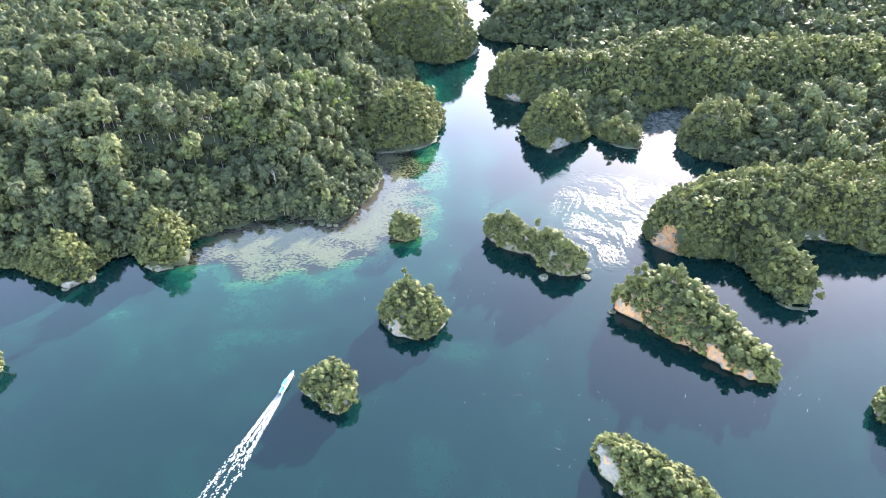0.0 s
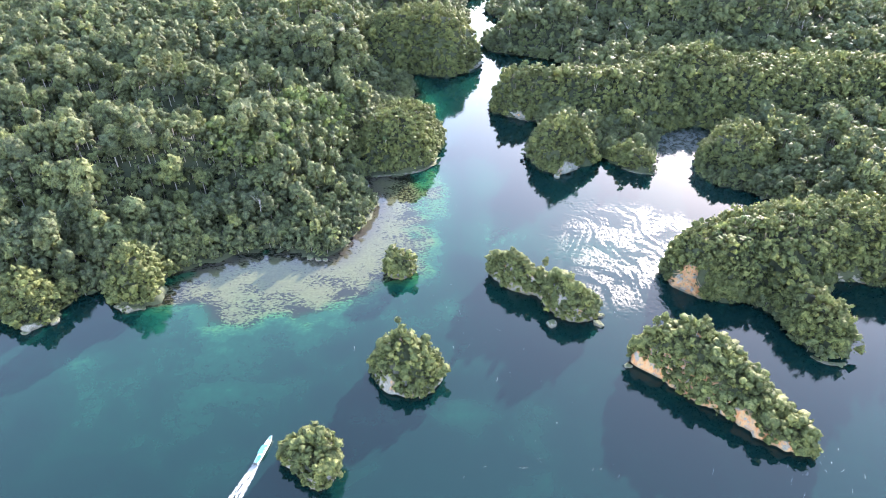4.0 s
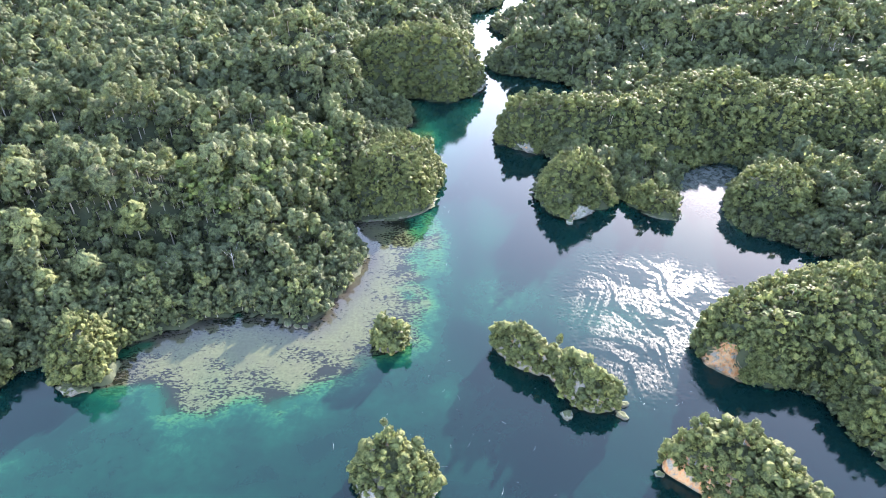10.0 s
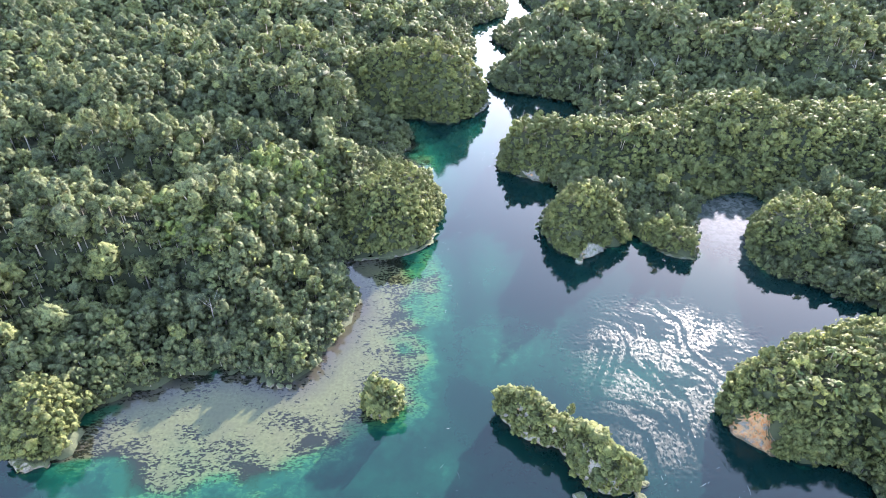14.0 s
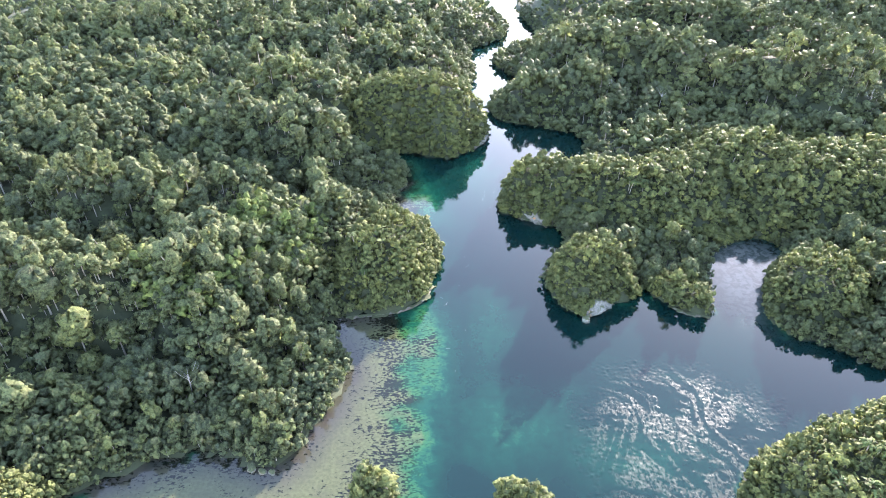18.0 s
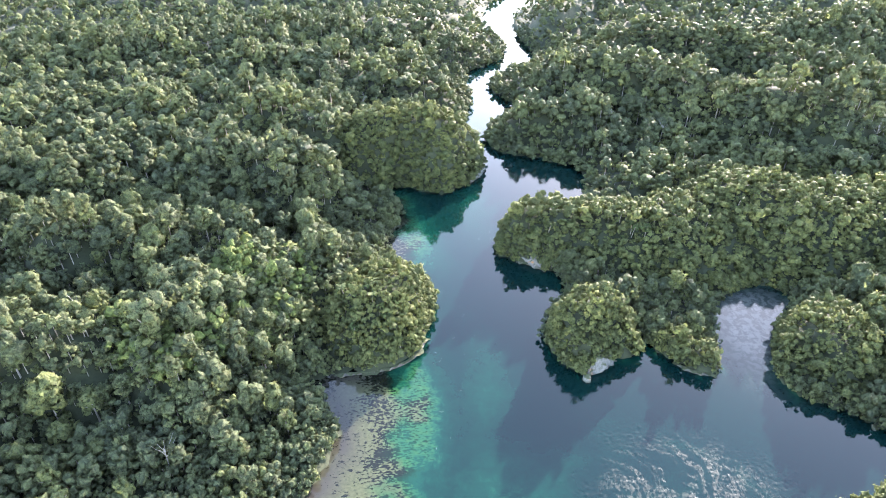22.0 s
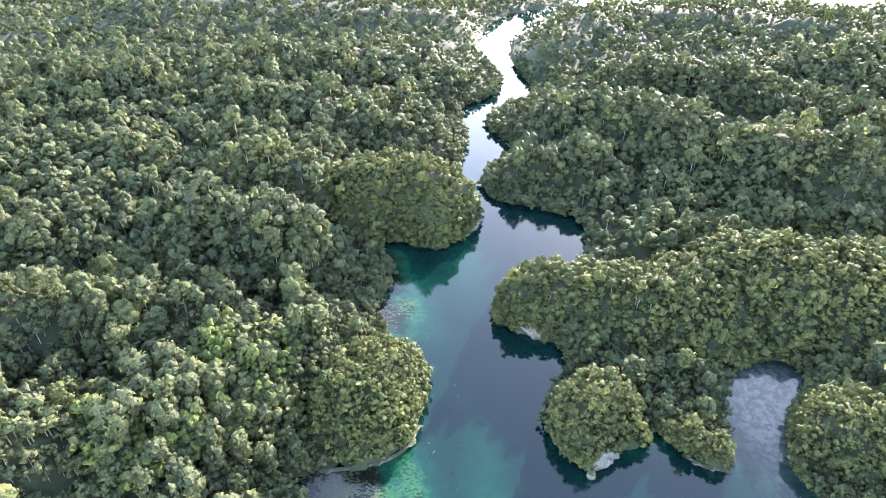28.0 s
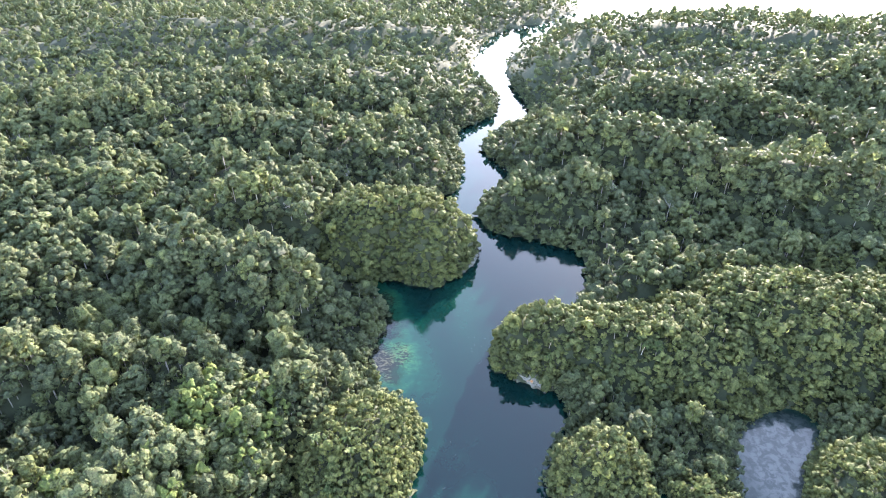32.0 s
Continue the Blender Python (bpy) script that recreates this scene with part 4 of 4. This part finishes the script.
M_HULL, M_TEAL, M_DARK, M_FOAM = plain("white_hull_paint", (0.78, 0.80, 0.78), 0.35), plain("turquoise_paint", (0.05, 0.26, 0.29), 0.4), plain("dark_rubber", (0.03, 0.03, 0.035), 0.6), plain("sea_foam", (0.20, 0.21, 0.21), 0.9, 0.0, 0.3)


def box(bm, x0, x1, y0, y1, z0, z1, bevel=0.03):
    got = bmesh.ops.create_cube(bm, size=1.0, matrix=Matrix.Translation(((x0 + x1) / 2, (y0 + y1) / 2, (z0 + z1) / 2)) @ Matrix.Diagonal((x1 - x0, y1 - y0, z1 - z0, 1)))
    edges = list({e for v in got["verts"] for e in v.link_edges})
    bmesh.ops.bevel(bm, geom=edges, offset=bevel, segments=2, affect="EDGES")


def bm_part(name, bm, material, parent, label=""):
    me = bpy.data.meshes.new(name)
    bm.to_mesh(me)
    bm.free()
    me.materials.append(material)
    return part(name, me, parent, label)


def boat(x, y, heading):
    """A slim open speedboat, 9.5 m long, bow along its own +y."""
    root = tagged(new("speedboat"), "slim white speedboat with turquoise deck, under way", "boat")
    root.matrix_basis = pose(x, y, 0.12, 3, 0, heading)
    ys = np.linspace(-4.7, 4.8, 16)
    half = 0.84 * np.sqrt(np.clip(1 - np.clip((ys + 1.2) / 6.05, 0, 1) ** 2.2, 0.0004, 1)) * (1 - 0.12 * np.clip((-ys - 2.5) / 2.2, 0, 1))
    rise = 0.62 + 0.5 * np.clip((ys - 0.5) / 4.3, 0, 1) ** 2
    rings = []
    for w, r, yy in zip(half, rise, ys):
        lift = 0.75 * np.clip((yy - 2.6) / 2.2, 0, 1) ** 2
        rings.append([(-w, yy, r), (-w * 0.86, yy, 0.15 + lift), (0, yy, -0.3 + lift * 1.2), (w * 0.86, yy, 0.15 + lift), (w, yy, r), (w * 0.84, yy, r + 0.02), (w * 0.80, yy, r - 0.22), (0, yy, r - 0.25), (-w * 0.80, yy, r - 0.22), (-w * 0.84, yy, r + 0.02)])
    R = np.array(rings)
    m = R.shape[1]
    outer = [(k * m + i, k * m + i + 1, (k + 1) * m + i + 1, (k + 1) * m + i) for k in range(15) for i in range(4)]
    rim = [(k * m + i, k * m + (i + 1) % m, (k + 1) * m + (i + 1) % m, (k + 1) * m + i) for k in range(15) for i in (4, 9)]
    inner = [(k * m + i, k * m + i + 1, (k + 1) * m + i + 1, (k + 1) * m + i) for k in range(15) for i in (5, 6, 7, 8)]
    part("hull", mesh_np("hull", R, outer + rim, M_HULL), root)
    part("deck", mesh_np("deck", R, inner, M_TEAL), root, "turquoise deck well")
    bm = bmesh.new()
    box(bm, -0.88, 0.88, -4.8, -4.62, 0.0, 0.66)
    bm_part("transom", bm, M_HULL, root)
    bm = bmesh.new()
    box(bm, -0.66, 0.66, -2.3, 0.6, 1.72, 1.80, 0.05)
    roof = bm_part("canopy", bm, M_TEAL, root, "flat turquoise canopy")
    for sx in (-0.6, 0.6):
        for yy in (-2.2, 0.5):
            bm = bmesh.new()
            box(bm, sx - 0.03, sx + 0.03, yy - 0.03, yy + 0.03, 0.4, 1.75, 0.008)
            bm_part("post", bm, M_HULL, root)
    for yy in (-1.7, -0.6, 0.5):
        bm = bmesh.new()
        box(bm, -0.7, 0.7, yy - 0.2, yy + 0.2, 0.38, 0.72, 0.04)
        bm_part("bench", bm, M_HULL, root)
    for sx in (-0.35, 0.35):
        bm = bmesh.new()
        box(bm, sx - 0.19, sx + 0.19, -5.3, -4.78, 0.55, 1.2, 0.08)
        motor = bm_part("outboard_motor", bm, M_DARK, root, "dark outboard motor")
        bm = bmesh.new()
        box(bm, sx - 0.07, sx + 0.07, -5.12, -4.92, -0.5, 0.58, 0.03)
        bm_part("leg", bm, M_DARK, motor)
    bm = bmesh.new()
    box(bm, -0.62, 0.62, 1.6, 3.2, 0.72, 0.86, 0.05)
    bm_part("foredeck_hatch", bm, M_HULL, root)
    return root


boat(-49.6, 144.0, -18.0)


def wake():
    """Foam behind the boat: solid and white astern, two dark furrows in it, then broken up and wider."""
    rs = np.random.RandomState(77)
    co, fa = [], []
    for _ in range(4000):
        t, u = rs.rand() ** 0.85, rs.uniform(-1, 1)
        wide = 0.75 + 3.3 * t**0.8
        solid = np.clip(1.1 - 1.6 * t, 0.05, 1.0)
        if abs(abs(u) - 0.30) < 0.085 + 0.03 * t or rs.rand() > max(solid, (0.8 - 0.6 * t) * (abs(u) > 0.68), (0.6 - 0.5 * t) * (abs(u) < 0.22)):
            continue
        off = u * wide * (1 + 0.10 * rs.normal() * t) + 0.5 * t * fbm(np.array(40 * t), np.array(3.0 * u), 3.0, 79)
        cx, cy = -51.1 - 13.0 * t - 1.5 * t * t + off * 0.95, 139.3 - 42.0 * t - off * 0.31
        l, w, base = 0.22 + 0.5 * rs.rand() ** 2, 0.08 + 0.14 * rs.rand(), len(co)
        ux, uy = 0.29 + 0.25 * rs.normal(), 0.95
        for a, b in ((-1, 0), (-0.3, 0.8), (0.5, 1.0), (1, 0.1), (0.4, -0.9), (-0.4, -1.0)):
            a, b = a * l * (0.7 + 0.5 * rs.rand()), b * w * (0.6 + 0.8 * rs.rand())
            co.append((cx + ux * a + uy * b, cy + uy * a - ux * b, 0.012))
        co.append((cx, cy, 0.04 + 0.10 * rs.rand() * (1 - 0.6 * t)))
        fa += [(base + k, base + (k + 1) % 6, base + 6) for k in range(6)]
    tagged(new("boat_wake", mesh_np("boat_wake", co, fa, M_FOAM)), "white broken foam trailing behind the speedboat", "wake", kind="stuff")


def flecks():
    """Thin lines of foam that the current draws out."""
    rs = np.random.RandomState(78)
    co, fa = [], []
    for cx, cy, rx, ry, count in ((20, 175, 40, 25, 22), (70, 205, 22, 16, 40), (8, 195, 16, 24, 12), (112, 132, 14, 8, 18), (12, 330, 8, 50, 16), (35, 400, 8, 10, 12), (45, 130, 30, 25, 26)):
        for _ in range(count):
            x, y = cx + rx * rs.normal() * 0.6, cy + ry * rs.normal() * 0.6
            if on_grid(GD, np.array([x]), np.array([y]))[0] > -3:
                continue
            a, l, base = 0.9 + 0.7 * rs.normal(), 0.5 + 2.6 * rs.rand() ** 2, len(co)
            for k in range(5):
                t = k / 4 - 0.5
                px, py = x + l * t * np.cos(a + 0.35 * t), y + l * t * np.sin(a + 0.35 * t)
                w = 0.04 * (1 - 3.2 * t * t) * (0.6 + 0.8 * rs.rand())
                co += [(px - w * np.sin(a), py + w * np.cos(a), 0.012), (px + w * np.sin(a), py - w * np.cos(a), 0.03)]
            fa += [(base + 2 * k, base + 2 * k + 1, base + 2 * k + 3, base + 2 * k + 2) for k in range(4)]
    tagged(new("foam_flecks", mesh_np("foam_flecks", co, fa, M_FOAM)), "thin white flecks of foam drifting on the current", "foam", kind="stuff")


wake()
flecks()


# ---- palms and bare trees ----
def palm_meshes(seed):
    rs = np.random.RandomState(seed)
    co, fa = trunk_arrays(6.0, 0.16, 0.10, 0.7, 6, 0, seed)
    top = co[-6:].mean(0)
    vs, fs = [], []
    for k in range(13):
        a, rise, l = k * 2.4 + rs.rand(), 0.2 + 0.9 * rs.rand(), 2.3 + 0.7 * rs.rand()
        side = np.array([-np.sin(a), np.cos(a), 0])
        base = len(vs)
        for i in range(6):
            t = i / 5
            p = top + np.array([np.cos(a) * l * t, np.sin(a) * l * t, l * (rise * t - 1.05 * t * t)])
            w = 0.42 * (1 - t) ** 0.5 * (0.35 + min(1, 3 * t))
            vs += [p - side * w + (0, 0, -0.25 * w), p, p + side * w + (0, 0, -0.25 * w)]
        for i in range(5):
            b = base + 3 * i
            fs += [(b, b + 1, b + 4, b + 3), (b + 1, b + 2, b + 5, b + 4)]
    return mesh_np("palm_trunk", co, fa, M_BARK, None, True), mesh_np("palm_crown", vs, fs, M_PALM)


def bare_meshes(seed):
    co, fa = trunk_arrays(15.0, 0.30, 0.12, 1.2, 6, 0, seed)
    bo, bf = trunk_arrays(15.0, 0.05, 0.11, 1.2, 5, 9, seed)
    return mesh_np("bare_trunk", co, fa, M_PALEBARK, None, True), mesh_np("bare_branches", bo, bf, M_PALEBARK, None, True)


M_PALM = foliage("palm_fronds", (0.05, 0.075, 0.03), (0.09, 0.12, 0.045), (0.13, 0.15, 0.05), True, 0.3)
M_PALEBARK = bark("weathered_bark", (0.22, 0.21, 0.18), (0.42, 0.40, 0.36))
PALMS, BARE = [palm_meshes(400 + k) for k in range(4)], [bare_meshes(420 + k) for k in range(4)]
rs_p = np.random.RandomState(55)
for cx, cy, r, count in ((-12, 326, 15, 16), (60, 388, 12, 8), (110, 385, 24, 14), (160, 392, 30, 14), (120, 222, 14, 8), (-5, 462, 18, 8)):
    for _ in range(count):
        x, y = cx + r * rs_p.uniform(-1, 1), cy + 0.6 * r * rs_p.uniform(-1, 1)
        z = on_grid(GZ, np.array([x]), np.array([y]))[0]
        if z < 3:
            continue
        root = tagged(new("palm"), "slender palm with drooping fronds above the thicket", "palm", "palms on the karst hills")
        sc = 0.8 + 0.4 * rs_p.rand()
        root.matrix_basis = Matrix.LocRotScale((x, y, z - 0.2), Euler((0, 0, rs_p.rand() * 6.283)), (sc, sc, sc))
        trunk, crown = PALMS[rs_p.randint(4)]
        part("trunk", trunk, root, "thin grey trunk")
        part("crown", crown, root)
for k in range(24):
    x, y = rs_p.uniform(-230, 20), rs_p.uniform(245, 560)
    if k > 15:
        x, y = rs_p.uniform(80, 300), rs_p.uniform(430, 620)
    if on_grid(GD, np.array([x]), np.array([y]))[0] < 8 or not in_view(np.array(x), np.array(y)):
        continue
    z = on_grid(GZ, np.array([x]), np.array([y]))[0]
    root = tagged(new("bare_tree"), "dead pale grey tree standing in the forest", "tree", "bare trees in the forest")
    sc = 0.62 + 0.3 * rs_p.rand()
    root.matrix_basis = Matrix.LocRotScale((x, y, z), Euler((radians(rs_p.uniform(-9, 9)), radians(rs_p.uniform(-9, 9)), rs_p.rand() * 6.283)), (sc, sc, sc))
    trunk, limbs = BARE[rs_p.randint(4)]
    part("trunk", trunk, root)
    part("bough", limbs, root)
